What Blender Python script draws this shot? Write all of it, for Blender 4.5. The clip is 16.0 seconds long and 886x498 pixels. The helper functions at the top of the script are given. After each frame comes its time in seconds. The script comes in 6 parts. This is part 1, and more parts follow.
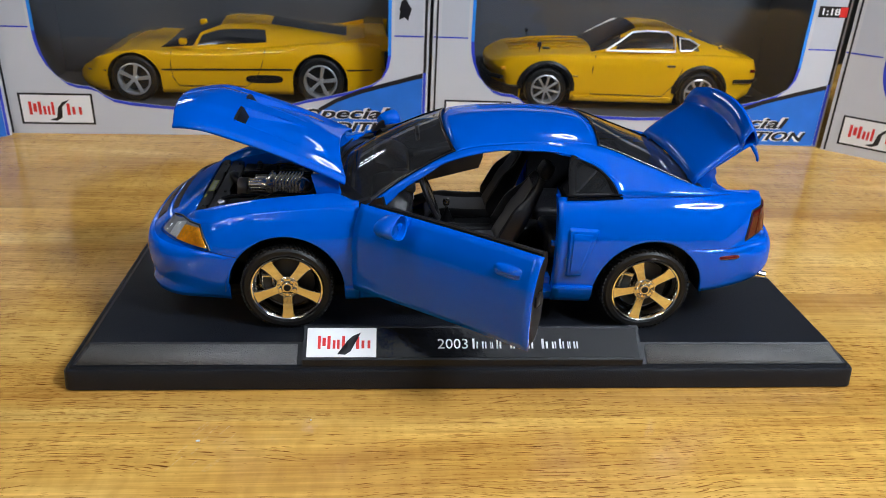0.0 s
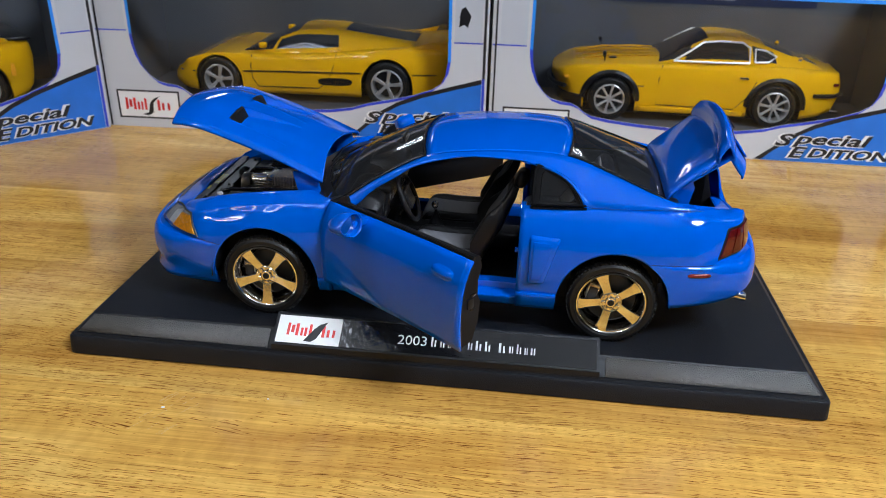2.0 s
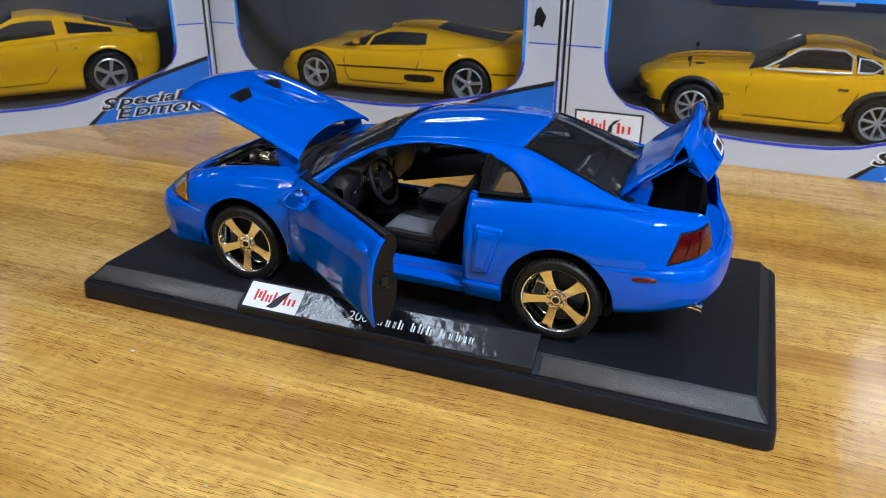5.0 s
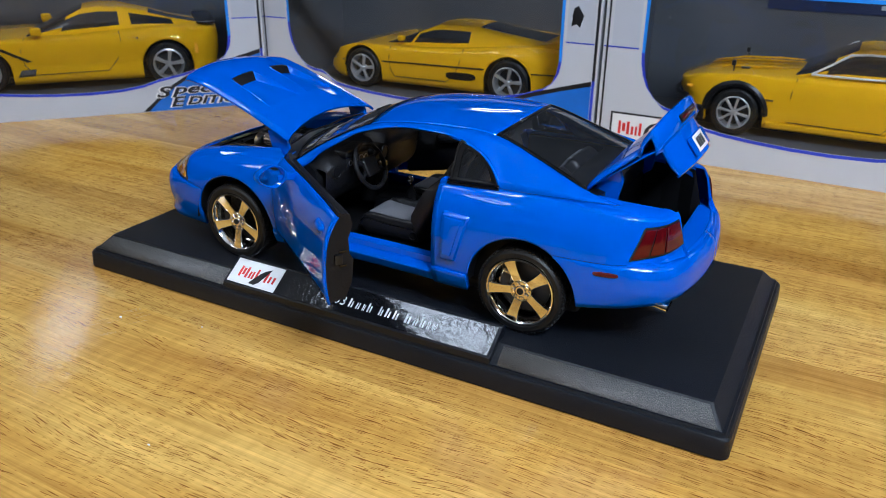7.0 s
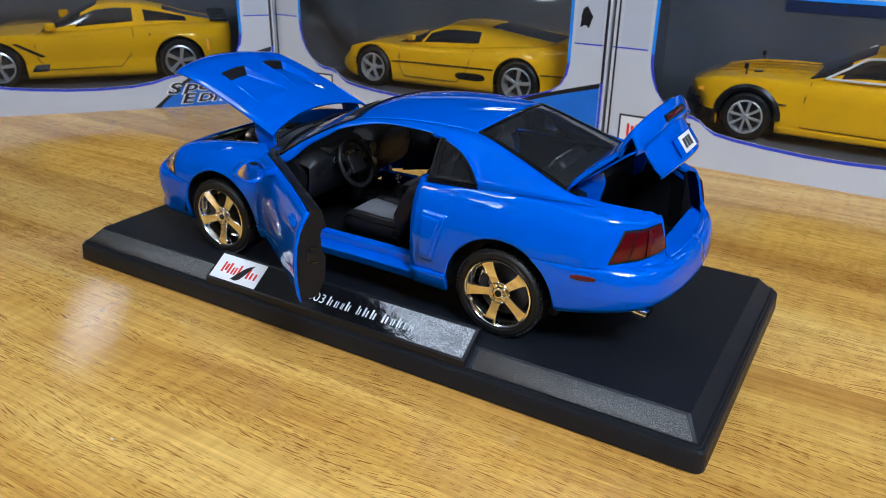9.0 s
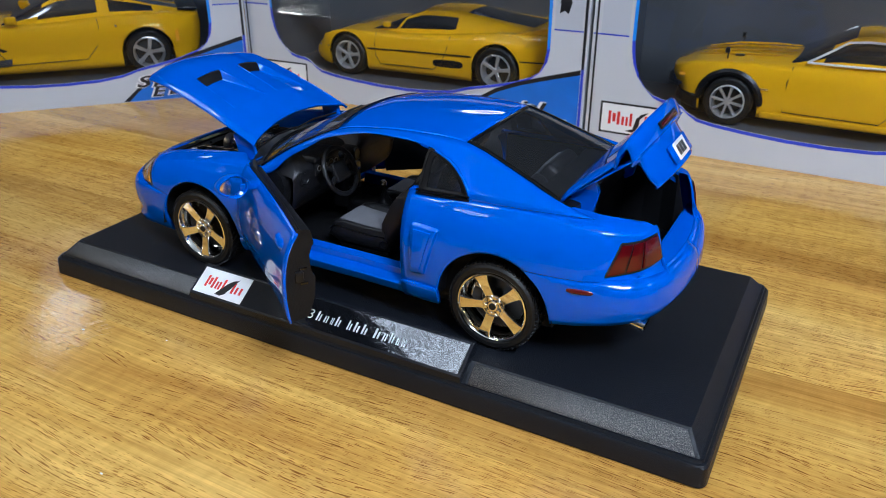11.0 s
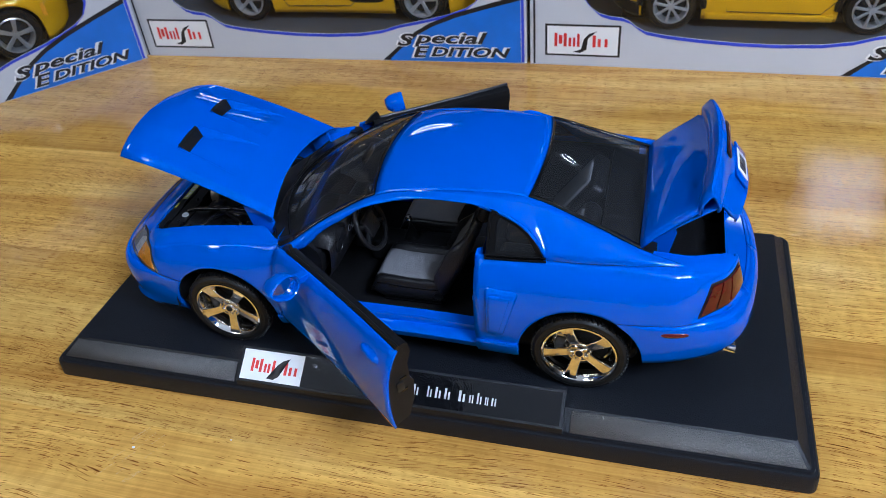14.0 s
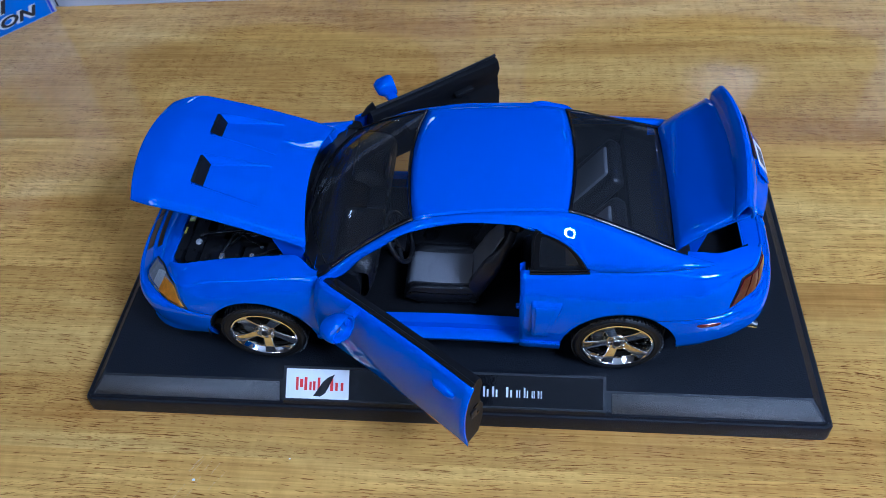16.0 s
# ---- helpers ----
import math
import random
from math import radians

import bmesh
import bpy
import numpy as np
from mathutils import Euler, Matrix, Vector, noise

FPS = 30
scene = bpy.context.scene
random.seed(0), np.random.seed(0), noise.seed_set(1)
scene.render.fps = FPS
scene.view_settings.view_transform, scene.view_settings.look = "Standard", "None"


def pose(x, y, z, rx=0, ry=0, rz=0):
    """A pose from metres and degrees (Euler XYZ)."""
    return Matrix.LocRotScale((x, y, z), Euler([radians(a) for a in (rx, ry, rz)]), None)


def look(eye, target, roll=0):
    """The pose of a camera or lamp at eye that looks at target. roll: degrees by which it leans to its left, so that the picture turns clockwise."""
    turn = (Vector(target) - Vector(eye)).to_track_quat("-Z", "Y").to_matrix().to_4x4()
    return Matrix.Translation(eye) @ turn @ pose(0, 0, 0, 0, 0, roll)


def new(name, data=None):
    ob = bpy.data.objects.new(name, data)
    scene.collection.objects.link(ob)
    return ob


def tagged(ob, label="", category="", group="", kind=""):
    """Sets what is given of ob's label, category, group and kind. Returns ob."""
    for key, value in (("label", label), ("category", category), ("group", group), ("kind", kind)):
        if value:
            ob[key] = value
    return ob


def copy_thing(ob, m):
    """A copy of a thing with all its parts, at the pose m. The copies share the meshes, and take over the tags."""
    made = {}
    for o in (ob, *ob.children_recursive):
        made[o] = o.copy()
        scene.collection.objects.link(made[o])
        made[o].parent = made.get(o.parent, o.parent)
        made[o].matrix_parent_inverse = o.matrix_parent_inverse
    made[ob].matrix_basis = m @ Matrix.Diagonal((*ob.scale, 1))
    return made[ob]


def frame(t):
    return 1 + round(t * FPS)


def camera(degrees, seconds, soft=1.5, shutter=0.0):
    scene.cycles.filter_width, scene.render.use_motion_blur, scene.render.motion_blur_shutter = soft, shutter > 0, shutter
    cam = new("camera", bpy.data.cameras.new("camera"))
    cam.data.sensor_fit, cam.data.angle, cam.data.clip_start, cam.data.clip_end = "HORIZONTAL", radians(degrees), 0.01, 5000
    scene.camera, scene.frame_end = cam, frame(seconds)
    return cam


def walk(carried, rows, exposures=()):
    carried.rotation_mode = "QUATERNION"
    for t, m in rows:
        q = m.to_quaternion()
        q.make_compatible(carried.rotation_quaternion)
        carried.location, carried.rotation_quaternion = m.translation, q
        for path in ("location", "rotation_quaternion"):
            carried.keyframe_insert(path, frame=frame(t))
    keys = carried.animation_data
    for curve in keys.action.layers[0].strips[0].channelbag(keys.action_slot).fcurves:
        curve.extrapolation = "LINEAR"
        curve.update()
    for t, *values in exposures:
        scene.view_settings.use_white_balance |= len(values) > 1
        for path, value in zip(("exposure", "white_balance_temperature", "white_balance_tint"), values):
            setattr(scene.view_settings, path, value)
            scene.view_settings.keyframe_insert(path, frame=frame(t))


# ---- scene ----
cam = camera(59.8, 16.0, soft=0.45)
cam.data.dof.use_dof, cam.data.dof.focus_distance, cam.data.dof.aperture_fstop = True, 0.28, 32.0
PATH = [
    (0, (-0.0352, -0.3172, 0.1784), (-0.0111, -0.0471, 0.0501), 2.74),
    (0.5, (-0.0181, -0.3204, 0.1783), (-0.0078, -0.0491, 0.0507), 2.66),
    (1, (-0.0000, -0.3221, 0.1789), (-0.0036, -0.0504, 0.0516), 2.38),
    (1.5, (0.0163, -0.3245, 0.1817), (-0.0008, -0.0541, 0.0529), 1.90),
    (2, (0.0342, -0.3261, 0.1841), (0.0040, -0.0567, 0.0557), 1.43),
    (2.5, (0.0531, -0.3280, 0.1844), (0.0109, -0.0601, 0.0561), 1.16),
    (3, (0.0682, -0.3273, 0.1832), (0.0142, -0.0614, 0.0552), 0.98),
    (3.5, (0.0841, -0.3255, 0.1816), (0.0188, -0.0620, 0.0539), 0.91),
    (4, (0.0977, -0.3230, 0.1821), (0.0210, -0.0625, 0.0544), 0.68),
    (6.5, (0.1620, -0.2973, 0.1699), (0.0391, -0.0528, 0.0468), 0.52),
    (7, (0.1700, -0.2955, 0.1697), (0.0406, -0.0544, 0.0467), 0.62),
    (7.5, (0.1760, -0.2924, 0.1694), (0.0418, -0.0534, 0.0475), 0.73),
    (8, (0.1817, -0.2886, 0.1677), (0.0447, -0.0510, 0.0462), 0.76),
    (8.5, (0.1851, -0.2843, 0.1657), (0.0462, -0.0478, 0.0442), 0.80),
    (9, (0.1843, -0.2811, 0.1658), (0.0449, -0.0450, 0.0439), 0.92),
    (11.5, (0.1632, -0.2714, 0.1848), (0.0410, -0.0340, 0.0481), -0.42),
    (12, (0.1502, -0.2691, 0.1950), (0.0359, -0.0315, 0.0518), -1.26),
    (12.5, (0.1364, -0.2654, 0.2060), (0.0309, -0.0293, 0.0539), -2.42),
    (13, (0.1211, -0.2590, 0.2172), (0.0257, -0.0255, 0.0548), -3.60),
    (13.5, (0.1064, -0.2545, 0.2289), (0.0218, -0.0250, 0.0552), -4.75),
    (14, (0.0888, -0.2489, 0.2422), (0.0154, -0.0248, 0.0567), -5.75),
    (14.5, (0.0749, -0.2435, 0.2567), (0.0134, -0.0264, 0.0590), -6.32),
    (15, (0.0600, -0.2363, 0.2691), (0.0108, -0.0274, 0.0595), -6.33),
    (15.5, (0.0460, -0.2269, 0.2808), (0.0069, -0.0265, 0.0610), -6.08),
    (16, (0.0338, -0.2206, 0.2931), (0.0030, -0.0282, 0.0650), -5.88),
]
EXPOSURES = [(0.0, -0.14, 6200, 10), (4.0, -0.16, 5950, 10), (7.0, -0.21, 5700, 9), (9.0, -0.22, 5700, 9), (11.5, -0.2, 5650, 9), (13.0, -0.18, 5600, 10), (14.5, -0.3, 5200, 12), (16.0, -0.47, 4450, 14)]
walk(cam, [(t, look(eye, target, roll)) for t, eye, target, roll in PATH], EXPOSURES)

# ---- light: a closed room with unseen ceiling lamps ----
world = bpy.data.worlds.new("room_world")
world.use_nodes = True
world.node_tree.nodes["Background"].inputs["Color"].default_value = (0.5, 0.55, 0.62, 1)
world.node_tree.nodes["Background"].inputs["Strength"].default_value = 0.05
scene.world = world

CEILING = 1.6  # metres above the table top


COOL, WARM, AMBER_LIGHT = (0.90, 0.97, 1.06), (1.0, 0.94, 0.85), (1.0, 0.74, 0.40)


def ring_lamp(x, y, power, colour, radius=0.24, drop=0.0, r=0.02):
    """An unseen round glowing tube lamp under the ceiling, or lowered on an added rod."""
    lamp = new("ceiling_ring_lamp")
    lamp.matrix_basis = pose(x, y, CEILING - 0.035 - drop)
    tagged(lamp, "round lamp with a glowing ring tube, unseen, placed for its light and reflections", "ceiling lamp", "ceiling lamps")
    glow = bpy.data.materials.new("lamp_glow")
    glow.use_nodes = True
    out = glow.node_tree.nodes["Material Output"]
    glow.node_tree.nodes.remove(glow.node_tree.nodes["Principled BSDF"])
    em = glow.node_tree.nodes.new("ShaderNodeEmission")
    em.inputs["Color"].default_value = (*colour, 1)
    em.inputs["Strength"].default_value = power / (math.pi * 4 * math.pi ** 2 * radius * r)
    glow.node_tree.links.new(em.outputs["Emission"], out.inputs["Surface"])
    bm = bmesh.new()
    n, k = 40, 10
    ring = [[bm.verts.new(((radius + r * math.cos(2 * math.pi * j / k)) * math.cos(2 * math.pi * i / n), (radius + r * math.cos(2 * math.pi * j / k)) * math.sin(2 * math.pi * i / n), r * math.sin(2 * math.pi * j / k))) for j in range(k)] for i in range(n)]
    for i in range(n):
        for j in range(k):
            bm.faces.new((ring[i][j], ring[(i + 1) % n][j], ring[(i + 1) % n][(j + 1) % k], ring[i][(j + 1) % k]))
    me = bpy.data.meshes.new("glow_ring")
    bm.to_mesh(me)
    bm.free()
    me.materials.append(glow)
    me.shade_smooth()
    ob = new("glow_ring", me)
    ob.parent = lamp
    if drop:
        bm = bmesh.new()
        bmesh.ops.create_cone(bm, cap_ends=True, segments=10, radius1=0.004, radius2=0.004, depth=drop)
        rod = bpy.data.meshes.new("lamp_rod")
        bm.to_mesh(rod)
        bm.free()
        hung = new("lamp_rod", rod)
        hung.parent = lamp
        hung.matrix_basis = pose(radius, 0, drop / 2 + 0.02)
    return lamp


# Most are placed from reflections; the one at (2.4, 0.6) is added fill.
for lx, ly, w, c, rad, low in ((-2.72, 1.54, 2.0, COOL, 0.07, 0), (0.83, 2.5, 4.5, COOL, 0.11, 0), (-2.25, -2.4, 32, WARM, 0.24, 0), (0.66, -0.50, 57, COOL, 0.12, 0.72),
                          (-0.48, -0.34, 8, COOL, 0.12, 0.46), (-0.86, -1.34, 5, COOL, 0.105, 0.14), (-1.4, -1.15, 12, AMBER_LIGHT, 0.2, 0), (2.4, 0.6, 12, COOL, 0.24, 0), (-1.75, 4.2, 14, COOL, 0.3, 0)):
    ring_lamp(lx, ly, w, c, rad, low)

# ---- materials ----
MM = 0.001


def nodes_of(name):
    m = bpy.data.materials.new(name)
    m.use_nodes = True
    nt = m.node_tree
    return m, nt, nt.nodes["Principled BSDF"]


def add(nt, kind, **values):
    n = nt.nodes.new(kind)
    for k, v in values.items():
        n.inputs[k].default_value = v
    return n


def plain(name, colour, rough=0.5, metal=0.0, coat=0.0, bump=0.0, bump_scale=400.0, vary=0.08, vary_scale=60.0, spec=0.5, detail=4.0, rough_vary=0.0, deep=0.0004):
    """A surface with slight colour and gloss variation at two scales and fine relief."""
    m, nt, p = nodes_of(name)
    p.inputs["Roughness"].default_value, p.inputs["Metallic"].default_value = rough, metal
    p.inputs["Coat Weight"].default_value, p.inputs["Coat Roughness"].default_value = coat, 0.025
    p.inputs["Specular IOR Level"].default_value = spec
    geo = nt.nodes.new("ShaderNodeTexCoord")
    n1 = add(nt, "ShaderNodeTexNoise", Scale=vary_scale, Detail=detail)
    nt.links.new(geo.outputs["Object"], n1.inputs["Vector"])
    ramp = nt.nodes.new("ShaderNodeMapRange")
    ramp.inputs["To Min"].default_value, ramp.inputs["To Max"].default_value = 1 - vary, 1 + vary
    nt.links.new(n1.outputs["Fac"], ramp.inputs["Value"])
    mix = nt.nodes.new("ShaderNodeVectorMath")
    mix.operation = "SCALE"
    mix.inputs[0].default_value = colour[:3]
    nt.links.new(ramp.outputs["Result"], mix.inputs["Scale"])
    nt.links.new(mix.outputs["Vector"], p.inputs["Base Color"])
    if rough_vary:
        r2 = nt.nodes.new("ShaderNodeMapRange")
        r2.inputs["To Min"].default_value, r2.inputs["To Max"].default_value = max(0, rough - rough_vary), rough + rough_vary
        n3 = add(nt, "ShaderNodeTexNoise", Scale=vary_scale * 0.4, Detail=6.0)
        nt.links.new(geo.outputs["Object"], n3.inputs["Vector"])
        nt.links.new(n3.outputs["Fac"], r2.inputs["Value"])
        nt.links.new(r2.outputs["Result"], p.inputs["Roughness"])
    if bump:
        n2 = add(nt, "ShaderNodeTexNoise", Scale=bump_scale, Detail=3.0)
        nt.links.new(geo.outputs["Object"], n2.inputs["Vector"])
        b = add(nt, "ShaderNodeBump", Strength=bump, Distance=deep)
        nt.links.new(n2.outputs["Fac"], b.inputs["Height"])
        nt.links.new(b.outputs["Normal"], p.inputs["Normal"])
    return m


def glass(name, tint, rough=0.0, haze=0.0):
    """Thin tinted plastic: part see-through, part gloss."""
    m, nt, p = nodes_of(name)
    out = nt.nodes["Material Output"]
    clear = nt.nodes.new("ShaderNodeBsdfTransparent")
    clear.inputs["Color"].default_value = (*tint, 1)
    gloss = nt.nodes.new("ShaderNodeBsdfGlossy")
    gloss.inputs["Roughness"].default_value = rough
    gloss.inputs["Color"].default_value = (0.9, 0.9, 0.9, 1)
    fres = nt.nodes.new("ShaderNodeFresnel")
    fres.inputs["IOR"].default_value = 1.52
    mix = nt.nodes.new("ShaderNodeMixShader")
    nt.links.new(fres.outputs["Fac"], mix.inputs["Fac"])
    nt.links.new(clear.outputs["BSDF"], mix.inputs[1])
    nt.links.new(gloss.outputs["BSDF"], mix.inputs[2])
    last = mix
    if haze:
        # A pale diffuse layer over the pane stands in for soft room reflections.
        veil = nt.nodes.new("ShaderNodeBsdfDiffuse")
        veil.inputs["Color"].default_value = (0.6, 0.62, 0.66, 1)
        last = nt.nodes.new("ShaderNodeMixShader")
        last.inputs["Fac"].default_value = haze
        nt.links.new(mix.outputs["Shader"], last.inputs[1])
        nt.links.new(veil.outputs["BSDF"], last.inputs[2])
    nt.links.new(last.outputs["Shader"], out.inputs["Surface"])
    return m


def wood_top(name):
    """Varnished golden hardwood: long streaks along x, dark open pores, broad tone bands."""
    m, nt, p = nodes_of(name)
    tc = nt.nodes.new("ShaderNodeTexCoord")
    source = []

    def noise(sx, sy, scale, detail=4.0, rough=0.5, dist=0.0):
        mp = nt.nodes.new("ShaderNodeMapping")
        mp.inputs["Scale"].default_value = (sx, sy, 1)
        nt.links.new(source[0], mp.inputs["Vector"])
        n = add(nt, "ShaderNodeTexNoise", Scale=scale, Detail=detail, Roughness=rough, Distortion=dist)
        nt.links.new(mp.outputs["Vector"], n.inputs["Vector"])
        return n

    def ramp(src, stops):
        r = nt.nodes.new("ShaderNodeValToRGB")
        e = r.color_ramp.elements
        while len(e) < len(stops):
            e.new(0.5)
        for el, (pos, col) in zip(e, stops):
            el.position, el.color = pos, (*col, 1)
        nt.links.new(src, r.inputs["Fac"])
        return r

    info = nt.nodes.new("ShaderNodeObjectInfo")
    place = nt.nodes.new("ShaderNodeVectorMath")
    place.operation = "MULTIPLY_ADD"
    nt.links.new(info.outputs["Random"], place.inputs[0])
    place.inputs[1].default_value = (7.3, 3.1, 0.0)
    nt.links.new(tc.outputs["Object"], place.inputs[2])
    source.append(place.outputs["Vector"])
    # broad figure, long streaks, mottled cross figure
    broad = noise(0.5, 3.4, 7.0, 3.0, 0.55, 0.8)
    base = ramp(broad.outputs["Fac"], [(0.32, (0.50, 0.250, 0.048)), (0.5, (0.68, 0.392, 0.090)), (0.68, (0.80, 0.505, 0.142))])
    tone = nt.nodes.new("ShaderNodeMapRange")
    tone.inputs["To Min"].default_value, tone.inputs["To Max"].default_value = 0.90, 1.08
    nt.links.new(info.outputs["Random"], tone.inputs["Value"])
    scaled = nt.nodes.new("ShaderNodeVectorMath")
    scaled.operation = "SCALE"
    nt.links.new(base.outputs["Color"], scaled.inputs[0])
    nt.links.new(tone.outputs["Result"], scaled.inputs["Scale"])

    def times(a_, b_, f):
        mx = nt.nodes.new("ShaderNodeMix")
        mx.data_type, mx.blend_type = "RGBA", "MULTIPLY"
        mx.inputs["Factor"].default_value = f
        nt.links.new(a_, mx.inputs["A"])
        nt.links.new(b_, mx.inputs["B"])
        return mx.outputs["Result"]

    streak = noise(2.2, 110.0, 5.0, 5.0, 0.6, 0.4)
    st = ramp(streak.outputs["Fac"], [(0.33, (0.70, 0.64, 0.54)), (0.62, (1.07, 1.07, 1.05))])
    col = times(scaled.outputs["Vector"], st.outputs["Color"], 0.7)
    hair = noise(7.0, 420.0, 3.0, 4.0, 0.65, 0.3)
    hr = ramp(hair.outputs["Fac"], [(0.34, (0.72, 0.64, 0.54)), (0.56, (1.04, 1.04, 1.03))])
    col = times(col, hr.outputs["Color"], 0.5)
    mottle = noise(60.0, 26.0, 3.0, 3.0, 0.55, 0.5)
    mo = ramp(mottle.outputs["Fac"], [(0.35, (0.86, 0.83, 0.78)), (0.62, (1.05, 1.05, 1.05))])
    col = times(col, mo.outputs["Color"], 0.6)
    # open pores: short dark dashes that follow a gently wandering grain
    bend = noise(5.0, 9.0, 1.0, 2.0)
    shift_y = nt.nodes.new("ShaderNodeVectorMath")
    shift_y.operation = "MULTIPLY_ADD"
    nt.links.new(bend.outputs["Fac"], shift_y.inputs[0])
    shift_y.inputs[1].default_value = (0.0, 0.055, 0.0)
    nt.links.new(source[0], shift_y.inputs[2])
    where = noise(3.0, 14.0, 3.0, 2.0)

    def vec(op, a_, b_):
        n = nt.nodes.new("ShaderNodeVectorMath")
        n.operation = op
        nt.links.new(a_, n.inputs[0])
        if isinstance(b_, tuple):
            n.inputs[1].default_value = b_
        else:
            nt.links.new(b_, n.inputs[1])
        return n

    def num(op, a_, b_):
        n = nt.nodes.new("ShaderNodeMath")
        n.operation = op
        nt.links.new(a_, n.inputs[0])
        if isinstance(b_, float):
            n.inputs[1].default_value = b_
        else:
            nt.links.new(b_, n.inputs[1])
        return n.outputs["Value"]

    for fx, fy, lx, ly, dark in ((88.0, 620.0, 0.40, 0.15, (0.30, 0.17, 0.09)), (150.0, 900.0, 0.38, 0.16, (0.42, 0.27, 0.16)), (52.0, 760.0, 0.44, 0.13, (0.36, 0.22, 0.12)), (230.0, 1150.0, 0.36, 0.18, (0.50, 0.34, 0.22))):
        grid_v = vec("MULTIPLY", shift_y.outputs["Vector"], (fx, fy, 0.0))
        cells = nt.nodes.new("ShaderNodeTexVoronoi")
        cells.voronoi_dimensions = "2D"
        cells.inputs["Scale"].default_value = 1.0
        nt.links.new(grid_v.outputs["Vector"], cells.inputs["Vector"])
        off = vec("SUBTRACT", grid_v.outputs["Vector"], cells.outputs["Position"])
        off = vec("MULTIPLY", off.outputs["Vector"], (1 / lx, 1 / ly, 0.0))
        dist = nt.nodes.new("ShaderNodeVectorMath")
        dist.operation = "LENGTH"
        nt.links.new(off.outputs["Vector"], dist.inputs[0])
        tone_c = nt.nodes.new("ShaderNodeSeparateColor")
        nt.links.new(cells.outputs["Color"], tone_c.inputs["Color"])
        dense = num("MULTIPLY_ADD", where.outputs["Fac"], -2.4)
        dense.node.inputs[2].default_value = 1.8
        # a cell without a pore: push its distance out
        gone = num("MULTIPLY", num("LESS_THAN", tone_c.outputs["Red"], dense), 9.0)
        reach = num("ADD", dist.outputs["Value"], gone)
        weak = num("MULTIPLY", tone_c.outputs["Green"], 0.7)
        pm = ramp(num("ADD", reach, weak), [(0.72, dark), (1.0, (1, 1, 1))])
        col = times(col, pm.outputs["Color"], 0.86)
    nt.links.new(col, p.inputs["Base Color"])
    # worn varnish: uneven gloss, fine scratches, a gently wavy coat
    worn = noise(1.0, 1.0, 16.0, 6.0, 0.62)
    rr = nt.nodes.new("ShaderNodeMapRange")
    rr.inputs["From Min"].default_value, rr.inputs["From Max"].default_value = 0.35, 0.72
    rr.inputs["To Min"].default_value, rr.inputs["To Max"].default_value = 0.045, 0.10
    nt.links.new(worn.outputs["Fac"], rr.inputs["Value"])
    nt.links.new(rr.outputs["Result"], p.inputs["Roughness"])
    p.inputs["Specular IOR Level"].default_value = 0.5
    fine = noise(120.0, 1100.0, 1.0, 3.0)
    b = add(nt, "ShaderNodeBump", Strength=0.22, Distance=0.0003)
    nt.links.new(fine.outputs["Fac"], b.inputs["Height"])
    wav = noise(1.0, 1.0, 75.0, 4.0)
    b2 = add(nt, "ShaderNodeBump", Strength=0.13, Distance=0.0006)
    nt.links.new(wav.outputs["Fac"], b2.inputs["Height"])
    nt.links.new(b.outputs["Normal"], b2.inputs["Normal"])
    nt.links.new(b2.outputs["Normal"], p.inputs["Normal"])
    return m


WOOD = wood_top("varnished_wood")
BLUE = plain("blue_paint", (0.0003, 0.091, 0.56), rough=0.6, coat=0.85, vary=0.03, vary_scale=20, bump=0.008, bump_scale=90, spec=0.0)
YELLOW = plain("yellow_paint", (0.74, 0.395, 0.0015), rough=0.5, spec=0.0, coat=1.0, vary=0.03, vary_scale=20)
BLACKP = plain("black_base_plastic", (0.0052, 0.0066, 0.0100), rough=0.44, spec=0.38, vary=0.15, vary_scale=40, bump=0.55, bump_scale=1900, rough_vary=0.08)


def glint_speckled(name):
    """Coarsely grained black plastic; fine glints are painted into its colour as pale points."""
    m = plain(name, (0.05, 0.05, 0.05), rough=0.36, spec=1.0, bump=1.0, bump_scale=2400, detail=1.0, deep=0.0006)
    nt = m.node_tree
    p = nt.nodes["Principled BSDF"]
    tc = nt.nodes.new("ShaderNodeTexCoord")
    n = add(nt, "ShaderNodeTexNoise", Scale=3000.0, Detail=2.0, Roughness=0.7)
    nt.links.new(tc.outputs["Object"], n.inputs["Vector"])
    # Pale specks in the base colour stand in for lamp glints on the grain.
    r = nt.nodes.new("ShaderNodeValToRGB")
    e = r.color_ramp.elements
    e[0].position, e[0].color = 0.46, (0.014, 0.016, 0.020, 1)
    e[1].position, e[1].color = 0.70, (0.36, 0.34, 0.30, 1)
    nt.links.new(n.outputs["Fac"], r.inputs["Fac"])
    nt.links.new(r.outputs["Color"], p.inputs["Base Color"])
    return m


BLACKT = glint_speckled("textured_black_plastic")
SATIN = plain("satin_black_trim", (0.006, 0.006, 0.007), spec=0.35, rough=0.36, vary=0.1)
LEATHER = plain("black_seat_vinyl", (0.008, 0.008, 0.0095), spec=0.35, rough=0.36, bump=0.6, bump_scale=1500)
GREYSEAT = plain("grey_seat_insert", (0.15, 0.15, 0.163), rough=0.7, bump=0.4, bump_scale=1800)
DARK = plain("dark_interior_plastic", (0.006, 0.006, 0.007), spec=0.22, rough=0.5, bump=0.25, bump_scale=1200)
RUBBER = plain("tyre_rubber", (0.005, 0.005, 0.0052), rough=0.5, spec=0.35, bump=0.15, bump_scale=900)
CHROME = plain("chrome", (0.86, 0.84, 0.80), rough=0.08, metal=1.0, vary=0.03)
